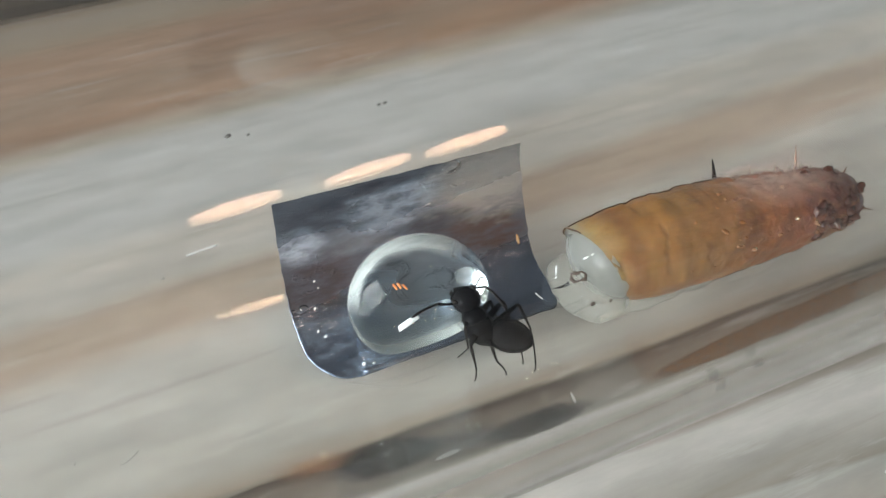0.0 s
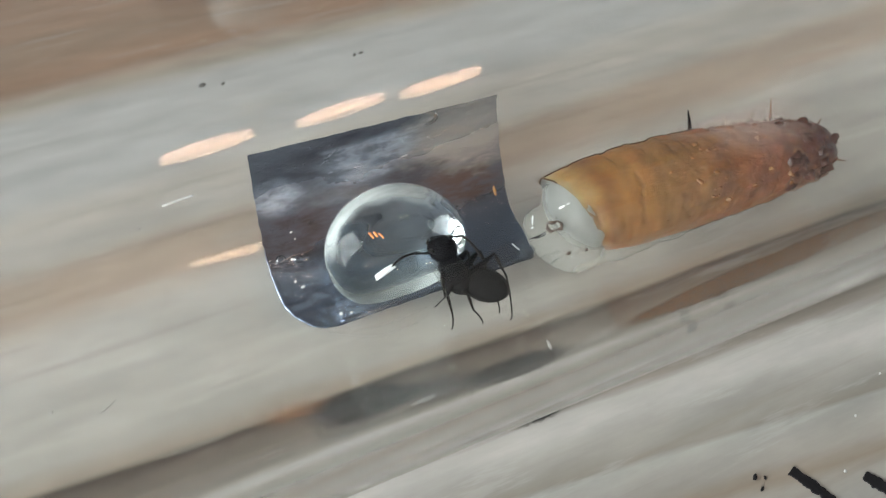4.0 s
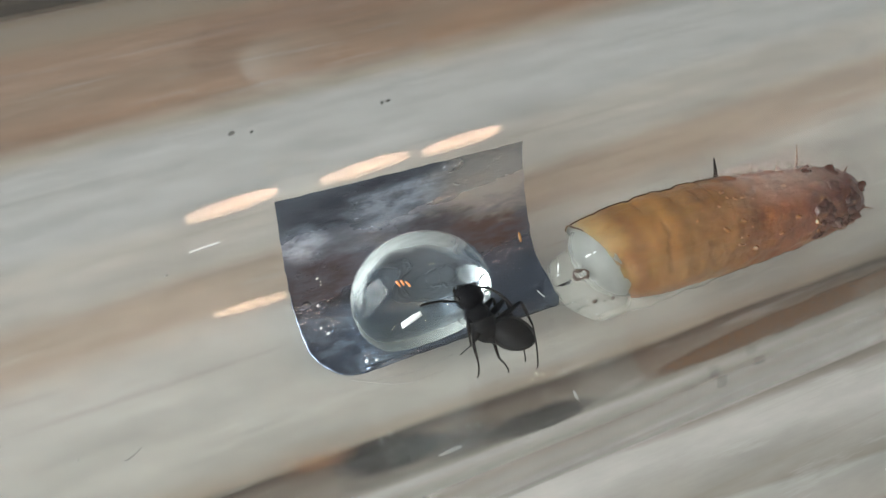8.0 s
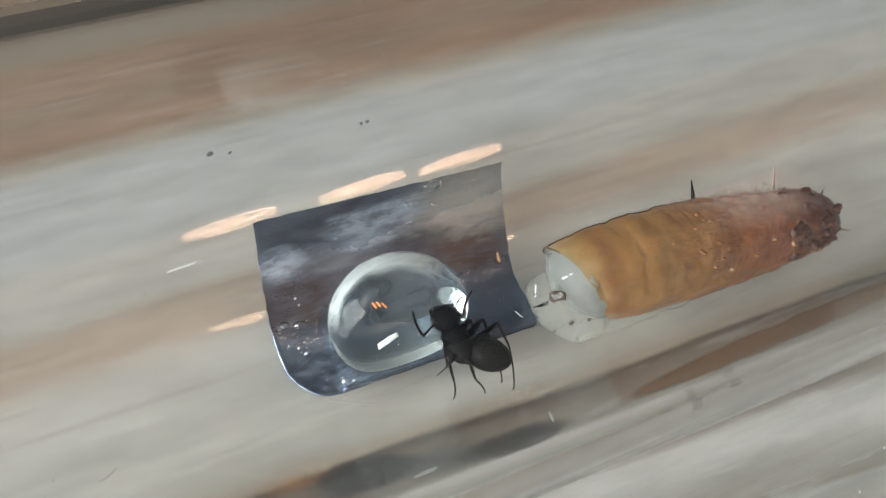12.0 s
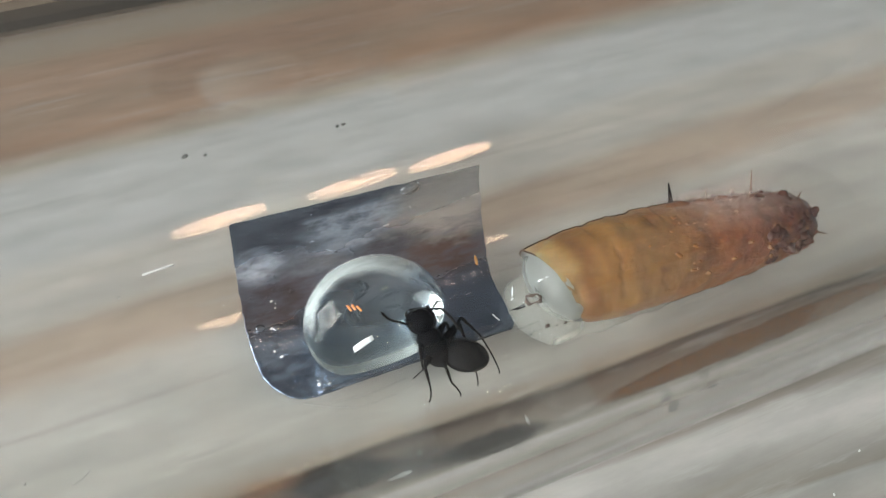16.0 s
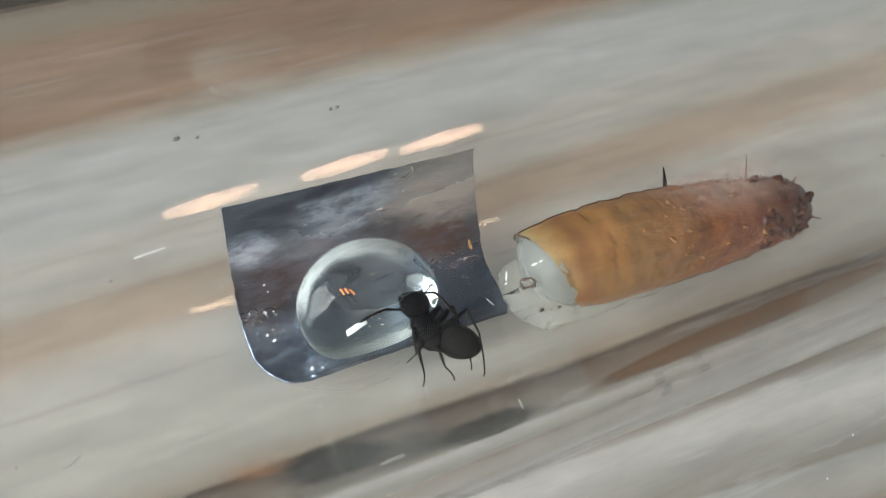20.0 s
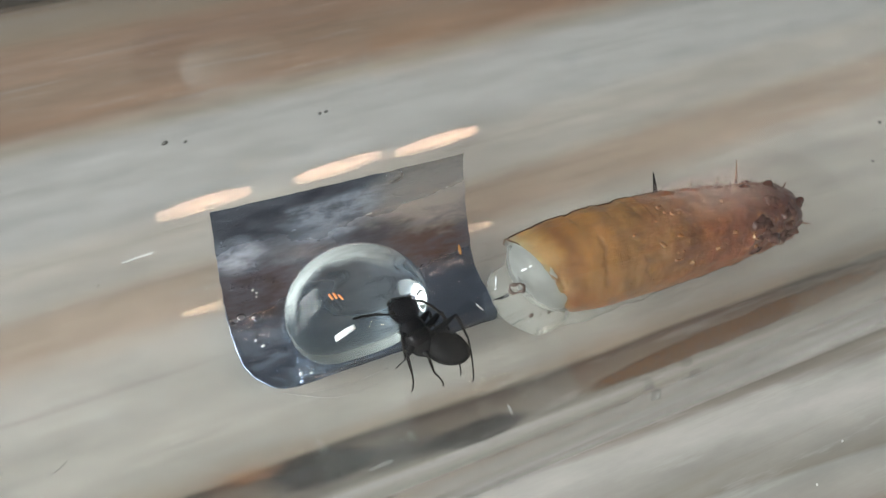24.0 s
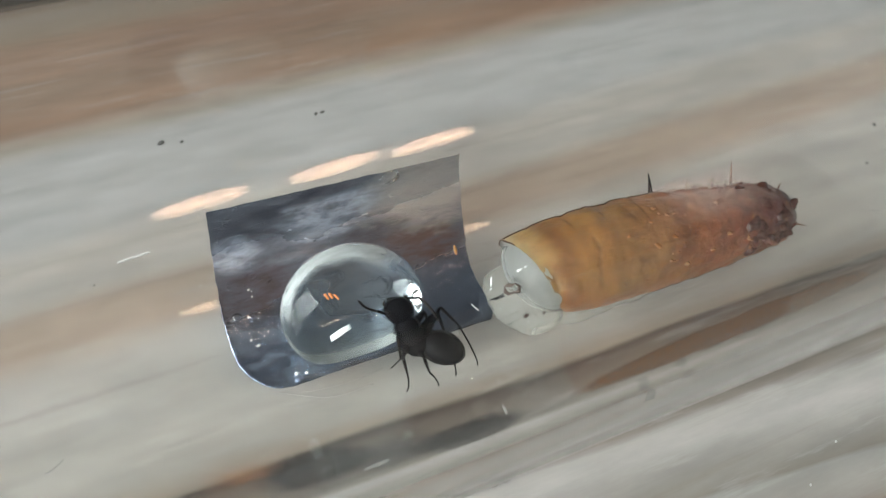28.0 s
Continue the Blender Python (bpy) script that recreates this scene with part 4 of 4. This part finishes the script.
def ant_thing():
    ob = thing("ant", "small shiny black ant drinking at the drop's edge", "ant", tuple(ANT_AT))
    R = lambda *p: Vector(p) - ANT_AT
    head_c, neck, waist, gfront = R(-1.0, 0.95, 3.7), R(-0.9, 0.53, 3.25), R(-0.52, -0.4, 2.3), R(-0.26, -0.16, 2.5)
    ax = (R(-1.35, 1.25, 3.6) - neck).normalized()
    head = part("head", blob((0, 0, 0), ax, 0.68, 0.6, 0.56, taper=-0.14), CHITIN, ob, at=head_c)
    side = ax.cross(Vector((0, 0, 1))).normalized()
    for sgn in (-1, 1):
        part("eye", blob(side * (0.57 * sgn) + Vector((0, 0, 0.18)) + ax * 0.1, ax, 0.13, 0.09, 0.11, seg=12), CHITIN2, head, "oval compound eye")
        part("mandible", tube(curve([ax * 0.5 + side * 0.2 * sgn, ax * 0.68 + side * 0.2 * sgn, ax * 0.8 + side * 0.03 * sgn], 3), [0.1, 0.1, 0.09, 0.08, 0.06, 0.05, 0.03], 8), CHITIN2, head)
    # three swellings of the trunk
    t = (neck - waist)
    mid = (neck + waist) / 2
    bm = blob(t * 0.28, t + Vector((0, 0, 0.15)), 0.54, 0.55, 0.54)
    blob(t * 0.0 + Vector((0, 0, -0.04)), t, 0.58, 0.61, 0.56, bm)
    blob(t * -0.3 + Vector((0, 0, -0.04)), t, 0.52, 0.55, 0.5, bm)
    part("trunk", bm, CHITIN, ob, at=mid)
    part("petiole", blob((0, 0, 0), (0.1, 0.1, 1), 0.3, 0.17, 0.12, seg=14, up=(0, 1, 0)), CHITIN, ob, at=waist + Vector((0.12, -0.05, 0.0)))
    gax = (R(1.08, -1.44, 2.13) - gfront).normalized()
    gas = part("gaster", blob(gax * 0.84, gax, 0.96, 0.74, 0.71, taper=-0.1, seg=32), CHITIN, ob, at=gfront)
    for x in (0.42, 0.82, 1.24):
        k = (x - 0.84) / 0.96
        rad = 0.72 * math.sqrt(1 - k * k) * (1 - 0.1 * k) - 0.004
        s2 = gax.cross(Vector((0, 0, 1))).normalized()
        h2 = s2.cross(gax)
        loop = [gax * x + (s2 * math.cos(a) + h2 * math.sin(a)) * rad for a in [i * math.pi / 12 for i in range(25)]]
        part("band", tube(loop, [0.014] * 25, 6), CHITIN, gas)
    legs = [leg_of(ob, *q) for q in (
        ((-1.05, 0.3, 3.1), (-1.41, -0.01, 3.1), (-1.47, -0.5, 2.25), (-1.54, 0.12, 1.05)),
        ((-1.0, -0.15, 2.7), (-1.45, -0.65, 2.55), (-1.39, -1.05, 1.74), (-1.51, -1.42, 1.16)),
        ((-0.68, -0.5, 2.4), (-0.67, -0.94, 2.5), (-0.51, -1.24, 1.65), (-0.26, -1.75, 1.22)),
        ((-0.4, 0.6, 2.8), (0.19, 0.94, 3.0), (0.33, 0.48, 2.2), (0.8, 0.25, 1.05)),
        ((-0.31, 0.35, 2.5), (0.72, 0.8, 2.9), (0.8, -0.1, 1.95), (0.65, -1.5, 1.18)),
        ((-0.3, 0.01, 2.37), (0.85, 0.8, 3.1), (1.38, 0.05, 2.45), (1.73, -1.36, 1.15)))]
    feelers = []
    for root in (R(-1.45, 0.75, 3.75), R(-0.82, 1.2, 3.92)):
        feeler = part("antenna", tube([(0, 0, 0), (0.12, 0, 0), (0.45, 0, 0.02), (0.88, 0, 0)], [0.055, 0.048, 0.048, 0.055], 8), CHITIN, ob, at=root)
        pts = [(1.25 * i / 11, 0, 0.10 * math.sin(math.pi * i / 11)) for i in range(12)]
        tip = part("feeler_tip", tube(pts, [0.046 + 0.01 * (i % 2) + 0.008 * i / 11 for i in range(11)] + [0.02], 8), CHITIN2, feeler, at=(0.88, 0, 0))
        feelers.append((feeler, tip))
    return ob, head, gas, legs, feelers


# ---------------------------------------------------------------- crumbs, droplets, marks
def crumbs():
    rng = random.Random(11)

    def bit(name, at, size, mat, label, cat, group=""):
        bm = blob((0, 0, 0), (rng.random() + 0.2, rng.random(), 0.1), size, size * rng.uniform(0.5, 0.8), size * (0.4 if size > 0.05 else 0.15), seg=10)
        for v in bm.verts:
            v.co *= 1 + 0.3 * noise.noise(v.co * (2.5 / size) + Vector(at))
        tagged(part(name, bm, mat, at=(at[0], at[1], at[2] + size * 0.3)), label, cat, group)

    for x, y, z, q in ((-7.77, 8.9, 8.9, 0.15), (-6.97, 8.87, 8.73, 0.09), (-1.34, 8.84, 8.53, 0.11), (-1.06, 8.84, 8.55, 0.12), (28.5, 4.28, 2.14, 0.13), (26.55, 2.38, 1.37, 0.1)):
        bit("crumb", (x, y, z - q * 0.3), q, DARKBIT, "tiny dark crumb clinging to the tube's far wall", "crumb", "dark crumbs")
    for x, y, q in ((6.09, -11.6, 0.15), (6.42, -11.79, 0.09), (6.01, -12.12, 0.11)):
        bit("crumb", (x, y, 0), q, INK, "tiny black crumb beside an ink stroke", "crumb", "black crumbs")
    for x, y, q in ((9.34, -12.86, 0.07), (11.48, -11.11, 0.07), (13.88, -9.94, 0.07), (31.1, 15.2, 0.09)):
        bit("fleck", (x, y, 0), q, WHITEBIT, "tiny white fleck on the wooden table", "fleck", "white flecks")
    for x, y, z, q in ((-11.73, 6.84, 4.19, 0.1), (-11.42, 4.66, 2.33, 0.07), (-13.21, 1.76, 1.2, 0.06), (-10.12, -0.04, 1.03, 0.08), (-16.83, 1.49, 1.16, 0.09)):
        bit("speck", (x, y, z - 0.02), q, HAIR, "faint grey speck of dust inside the tube", "speck", "dust specks")
    # a bent hair on the tube's floor; a reflection on its far wall, built as a strand
    hair = curve([(-15.3, 0.85, 1.08), (-15.18, 0.75, 1.07), (-14.86, 0.89, 1.08), (-14.54, 1.1, 1.11)], 5)
    tagged(part("hair", tube(hair, [0.025] * len(hair), 6), HAIR), "short bent dark hair on the tube's floor", "hair")
    hook = curve([(23.75, -0.55, 1.06), (24.3, -0.6, 1.06), (24.5, -0.95, 1.08), (24.2, -1.15, 1.1)], 5)
    tagged(part("hair", tube(hook, [0.03] * len(hook), 6), HAIR), "faint hooked grey hair on the tube's floor", "hair")
    glint_line = curve([(-10.6, 7.2, 4.74), (-9.95, 7.22, 4.77), (-9.3, 7.23, 4.8)], 5)
    tagged(part("fibre", tube(glint_line, [0.05] * len(glint_line), 6), WHITEBIT), "thin pale strand standing for a reflection on the tube's wall", "fibre")
    # droplets on the foil
    for x, y, z, q in ((-6.75, 4.38, 2.33, 0.21), (-5.73, 5.12, 2.8, 0.17), (-6.09, 4.20, 2.23, 0.2), (-5.78, 4.11, 2.18, 0.15), (-6.8, 3.56, 1.92, 0.14), (-5.2, 1.48, 1.3, 0.15)):
        bm = blob((0, 0, 0), (1, 0, 0), q, q, q * 0.7, seg=16)
        ob = tagged(part("droplet", bm, WATER, at=(x, y, z + q * 0.3)), "tiny clear droplet on the foil", "droplet", "droplets on the foil")
        ob.visible_shadow = False
    bm = blob((0, 0, 0), (1, 0, 0.3), 0.5, 0.14, 0.42, seg=18)
    tagged(part("droplet", bm, WATER, at=(1.39, 7.36, 5.1)), "flat clear droplet clinging near the foil's rim", "droplet", "droplets on the foil").visible_shadow = False
    # sparkles on the foil, added as tiny white bits
    for x, y, z, q in ((-6.62, 4.28, 2.2, 0.07), (-6.28, 4.33, 2.24, 0.09), (-6.2, 4.22, 2.18, 0.05), (-5.83, 4.38, 2.26, 0.1), (-5.95, 5.25, 2.9, 0.07), (-5.88, 5.0, 2.7, 0.06),
                       (-6.5, 3.4, 1.8, 0.08), (-6.3, 3.1, 1.65, 0.1), (-5.9, 2.9, 1.58, 0.07), (-6.1, 2.6, 1.48, 0.06), (-5.3, 1.3, 1.25, 0.1), (-4.9, 1.2, 1.22, 0.07)):
        bit("foil_glint", (x, y, z), q, WHITE_GLINT, "tiny white bit standing for a sparkle on the foil", "sugar grain", "sugar grains on the foil")
    bead = blob((0, 0, 0), (0.1, 0.75, 0.6), 0.24, 0.07, 0.07, seg=14)
    tagged(part("bead", bead, SKIN_BIT, at=(3.32, 4.35, 2.42)), "small amber bead on the foil's edge", "bead")
    for pts in (((-5.2, 0.35, 1.06), (-3.6, 0.15, 1.03), (-1.9, 0.25, 1.04)), ((-6.2, 0.75, 1.08), (-4.4, -0.3, 1.05), (-2.6, -0.4, 1.05))):
        line = curve(pts, 8)
        tagged(part("hair", tube(line, [0.018] * len(line), 5), HAIR), "long thin grey hair on the tube's floor", "hair", "hairs beside the foil")
    line = curve(((2.94, 1.8, 1.35), (3.0, 1.6, 1.3), (3.08, 1.39, 1.28)), 4)
    tagged(part("fleck", tube(line, [0.03] * len(line), 6), WHITEBIT), "short whitish scratch-like fleck on the foil", "fleck")
    lift = 0.012
    # the tube's reflections of foil, ant, larva and lamp, painted as films on the table
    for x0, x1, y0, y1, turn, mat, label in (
            (-8.5, -3.6, -4.6, -2.3, -8, MIRROR_GREY, "dark grey film standing for the foil and ant mirrored in the tube"),
            (-5.4, -0.6, -5.2, -3.3, -10, MIRROR_FAINT, "faint grey film standing for the drop and foil mirrored in the tube"),
            (-2.6, 2.6, -5.9, -4.1, -2, MIRROR_GREY, "dark grey film standing for the foil and ant mirrored in the tube"),
            (-1.2, 1.6, -6.0, -4.5, 0, MIRROR_GREY, "small black film standing for the ant mirrored in the tube"),
            (-10.4, -6.9, -2.9, -1.8, -4, MIRROR_ORANGE, "small orange film standing for lamp glow mirrored in the tube"),
            (4.4, 22.6, -5.7, -4.05, 2, MIRROR_BROWN, "long reddish brown film standing for the larva mirrored in the tube")):
        bm = bmesh.new()
        lift += 0.012
        nx, ny = 40, 12
        w, h = (x1 - x0) / 2, (y1 - y0) / 2
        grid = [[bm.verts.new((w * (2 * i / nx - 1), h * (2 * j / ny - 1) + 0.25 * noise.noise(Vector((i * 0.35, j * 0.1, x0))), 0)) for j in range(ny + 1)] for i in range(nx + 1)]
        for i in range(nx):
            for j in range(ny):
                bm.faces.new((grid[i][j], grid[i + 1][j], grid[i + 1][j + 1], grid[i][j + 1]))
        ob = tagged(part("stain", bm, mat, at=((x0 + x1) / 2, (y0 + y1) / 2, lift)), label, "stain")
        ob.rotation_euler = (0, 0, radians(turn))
    # mirrored glints within these reflections, added as pale pieces
    for x, y, a, b, turn in ((-3.9, -4.75, 0.55, 0.16, 4), (1.74, -4.35, 0.07, 0.42, -8)):
        bm = blob((0, 0, 0), (1, 0, 0), a, b, 0.05, seg=12)
        for v in bm.verts:
            v.co *= 1 + 0.25 * noise.noise(v.co * 3)
        ob = tagged(part("scrap", bm, PALE, at=(x, y, 0.15)), "thin translucent whitish piece standing for a mirrored glint", "scrap", "whitish scraps")
        ob.rotation_euler = (0, 0, radians(turn))
    # the drop's white glint and orange lamp glints, built as solid flakes
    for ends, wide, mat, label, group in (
            (((-3.92, 0.98, 3.16), (-3.03, 0.94, 3.63)), 0.14, WHITE_GLINT, "flat white flake standing for a glint on the drop", "sugar crystals"),
            (((-3.86, 1.46, 5.38), (-3.73, 1.3, 5.12)), 0.05, ORANGE_GLINT, "tiny orange flake standing for a lamp glint on the drop", "orange grains"),
            (((-3.68, 1.4, 5.4), (-3.58, 1.28, 5.15)), 0.055, ORANGE_GLINT, "tiny orange flake standing for a lamp glint on the drop", "orange grains"),
            (((-3.52, 1.34, 5.32), (-3.36, 1.18, 5.08)), 0.045, ORANGE_GLINT, "tiny orange flake standing for a lamp glint on the drop", "orange grains")):
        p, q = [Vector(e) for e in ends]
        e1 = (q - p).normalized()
        e2 = TO_CAM.cross(e1).normalized()
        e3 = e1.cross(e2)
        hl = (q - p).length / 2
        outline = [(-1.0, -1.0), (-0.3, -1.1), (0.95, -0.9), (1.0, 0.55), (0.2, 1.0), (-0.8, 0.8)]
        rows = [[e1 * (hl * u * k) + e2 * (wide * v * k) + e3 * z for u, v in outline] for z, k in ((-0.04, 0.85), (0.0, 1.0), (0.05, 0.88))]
        tagged(part("crystal" if mat is WHITE_GLINT else "grain", ring_skin(bmesh.new(), rows), mat, at=(p + q) / 2 + TO_CAM * 0.03), label, "crystal" if mat is WHITE_GLINT else "grain", group)
    # worn black ink strokes on the table
    for pts, w in (([(7.5, -11.95, 0), (7.68, -12.4, 0), (7.88, -13.05, 0), (8.02, -13.6, 0), (7.95, -13.9, 0)], 0.24), ([(9.87, -13.3, 0), (10.12, -13.85, 0), (10.3, -14.35, 0), (10.35, -14.6, 0)], 0.25)):
        line = curve(pts, 14)
        bm = bmesh.new()
        rows = []
        for i, p in enumerate(line):
            t = (line[min(i + 1, len(line) - 1)] - line[max(i - 1, 0)]).normalized()
            o = Vector((-t.y, t.x, 0))
            a, c = [w * (1 + 0.3 * noise.noise(p * 3.1 + Vector((k, 0, 0))) + 0.3 * noise.noise(p * 8.3 + Vector((0, k, 0)))) for k in (0, 9)]
            if i == 0:
                a, c = a * 0.7, c * 0.8
            rows.append([p + o * a + Vector((0, 0, 0.004)), p + o * a * 0.9 + Vector((0, 0, 0.05)), p - o * c * 0.9 + Vector((0, 0, 0.05)), p - o * c + Vector((0, 0, 0.004))])
        tagged(part("ink_mark", ring_skin(bm, rows), INK, smooth=False), "worn curved black ink stroke on the table", "ink mark", "black ink strokes")


room()
table()
lamp()
test_tube()
foil()
drop()
larva()
ant, ant_head, ant_gaster, ant_legs, ant_feelers = ant_thing()
crumbs()

# feeler attitudes: the first joint, then the tip
LEFT = {"E": ((-1, 0.04, 0.6), (-0.88, -0.45, 0.45)), "H": ((-0.9, 0.05, 0.7), (-0.65, -0.1, 0.7)), "C": ((-0.5, 0.2, 0.75), (-0.5, 0.35, 0.7)), "U": ((-0.55, -0.6, 0.6), (-0.35, 0.85, 0.4))}
RIGHT = {"R": ((0.85, 0.12, 0.4), (0.62, -0.72, 0.3)), "U": ((0.75, -0.4, 0.4), (0.25, 0.9, 0.3)), "D": ((0.8, -0.05, 0.4), (0.75, -0.6, 0.2))}
LEFT_SEQ = ("0E 0.5E 1C 1.5E 2E 2.5E 3E 3.5E 4.5H 5.5C 6E 6.5E 7C 7.5C 8H 8.5H 9C 9.5E 10U 10.5E 11C 11.5H 12U 12.5H 13.5E 14.5U 15E 15.5H 16C 16.5H "
            "17C 17.5E 18E 18.5C 19E 19.5U 20E 20.5E 21.5C 22.5H 23E 23.5H 24H 24.5E 25C 25.5C 26E 26.5C 27E 27.5H 28C")
RIGHT_SEQ = "0R 1R 2D 3R 6R 7D 8D 9R 10R 11R 11.5D 12U 12.5R 14.5D 15R 16R 17D 18R 19R 19.5U 20R 22.5D 23R 24D 25R 26D 27D 28R"


def feeler_rows(ob, tip, seq, table_of):
    ra, rb = [], []
    for word in seq.split():
        t, key = float(word[:-1]), word[-1]
        a, c = toward(*table_of[key][0]), toward(*table_of[key][1])
        qa, qc = [Vector((1, 0, 0)).rotation_difference(v) for v in (a, c)]
        ra.append((t, Matrix.Translation(ob.location) @ qa.to_matrix().to_4x4()))
        rb.append((t, Matrix.Translation(tip.location) @ (qa.inverted() @ qc).to_matrix().to_4x4()))
    walk(ob, ra)
    walk(tip, rb)


def sway(ob, rows):
    """Small turns about x, y and z, in degrees, round the part's own root."""
    walk(ob, [(t, Matrix.Translation(ob.location) @ pose(0, 0, 0, a, b, c)) for t, a, b, c in rows])


def motions():
    for (ob, tip), seq, table_of in zip(ant_feelers, (LEFT_SEQ, RIGHT_SEQ), (LEFT, RIGHT)):
        feeler_rows(ob, tip, seq, table_of)
    sway(ant_head, [(0, 0, 0, 0), (1, 2, 0, 3), (2.5, 0, 1, -2), (6, 1, 0, 2), (8, -2, 0, -2), (10, 2, 0, 3), (12, -1, 0, 0), (15, 1, 0, -3), (17, 3, 0, 2), (20, 0, 0, 0), (23, 2, 0, -2), (25, -1, 0, 3), (28, 1, 0, 0)])
    sway(ant_gaster, [(0, 0, 0, 0), (3.5, 0, 2, 0), (6, 0, 4, 1), (9, 0, 2, 0), (12, 0, 5, 2), (15, 0, 0, 6), (17, 0, -2, 8), (19, 0, 2, 3), (20, 0, 4, 1), (23, 0, 7, 2), (25, 0, 9, 2), (28, 0, 9, 3)])
    sway(ant_legs[5], [(0, 0, 0, -27), (12.5, 0, 0, -27), (14.5, 0, 0, 0), (16, 0, 0, 2), (18, 0, 0, -3), (18.5, 0, 0, -20), (19, 0, 0, -27), (22.4, 0, 0, -20), (24.5, 0, 0, -27), (25.2, 0, 0, -3), (28, 0, 0, 0)])


motions()
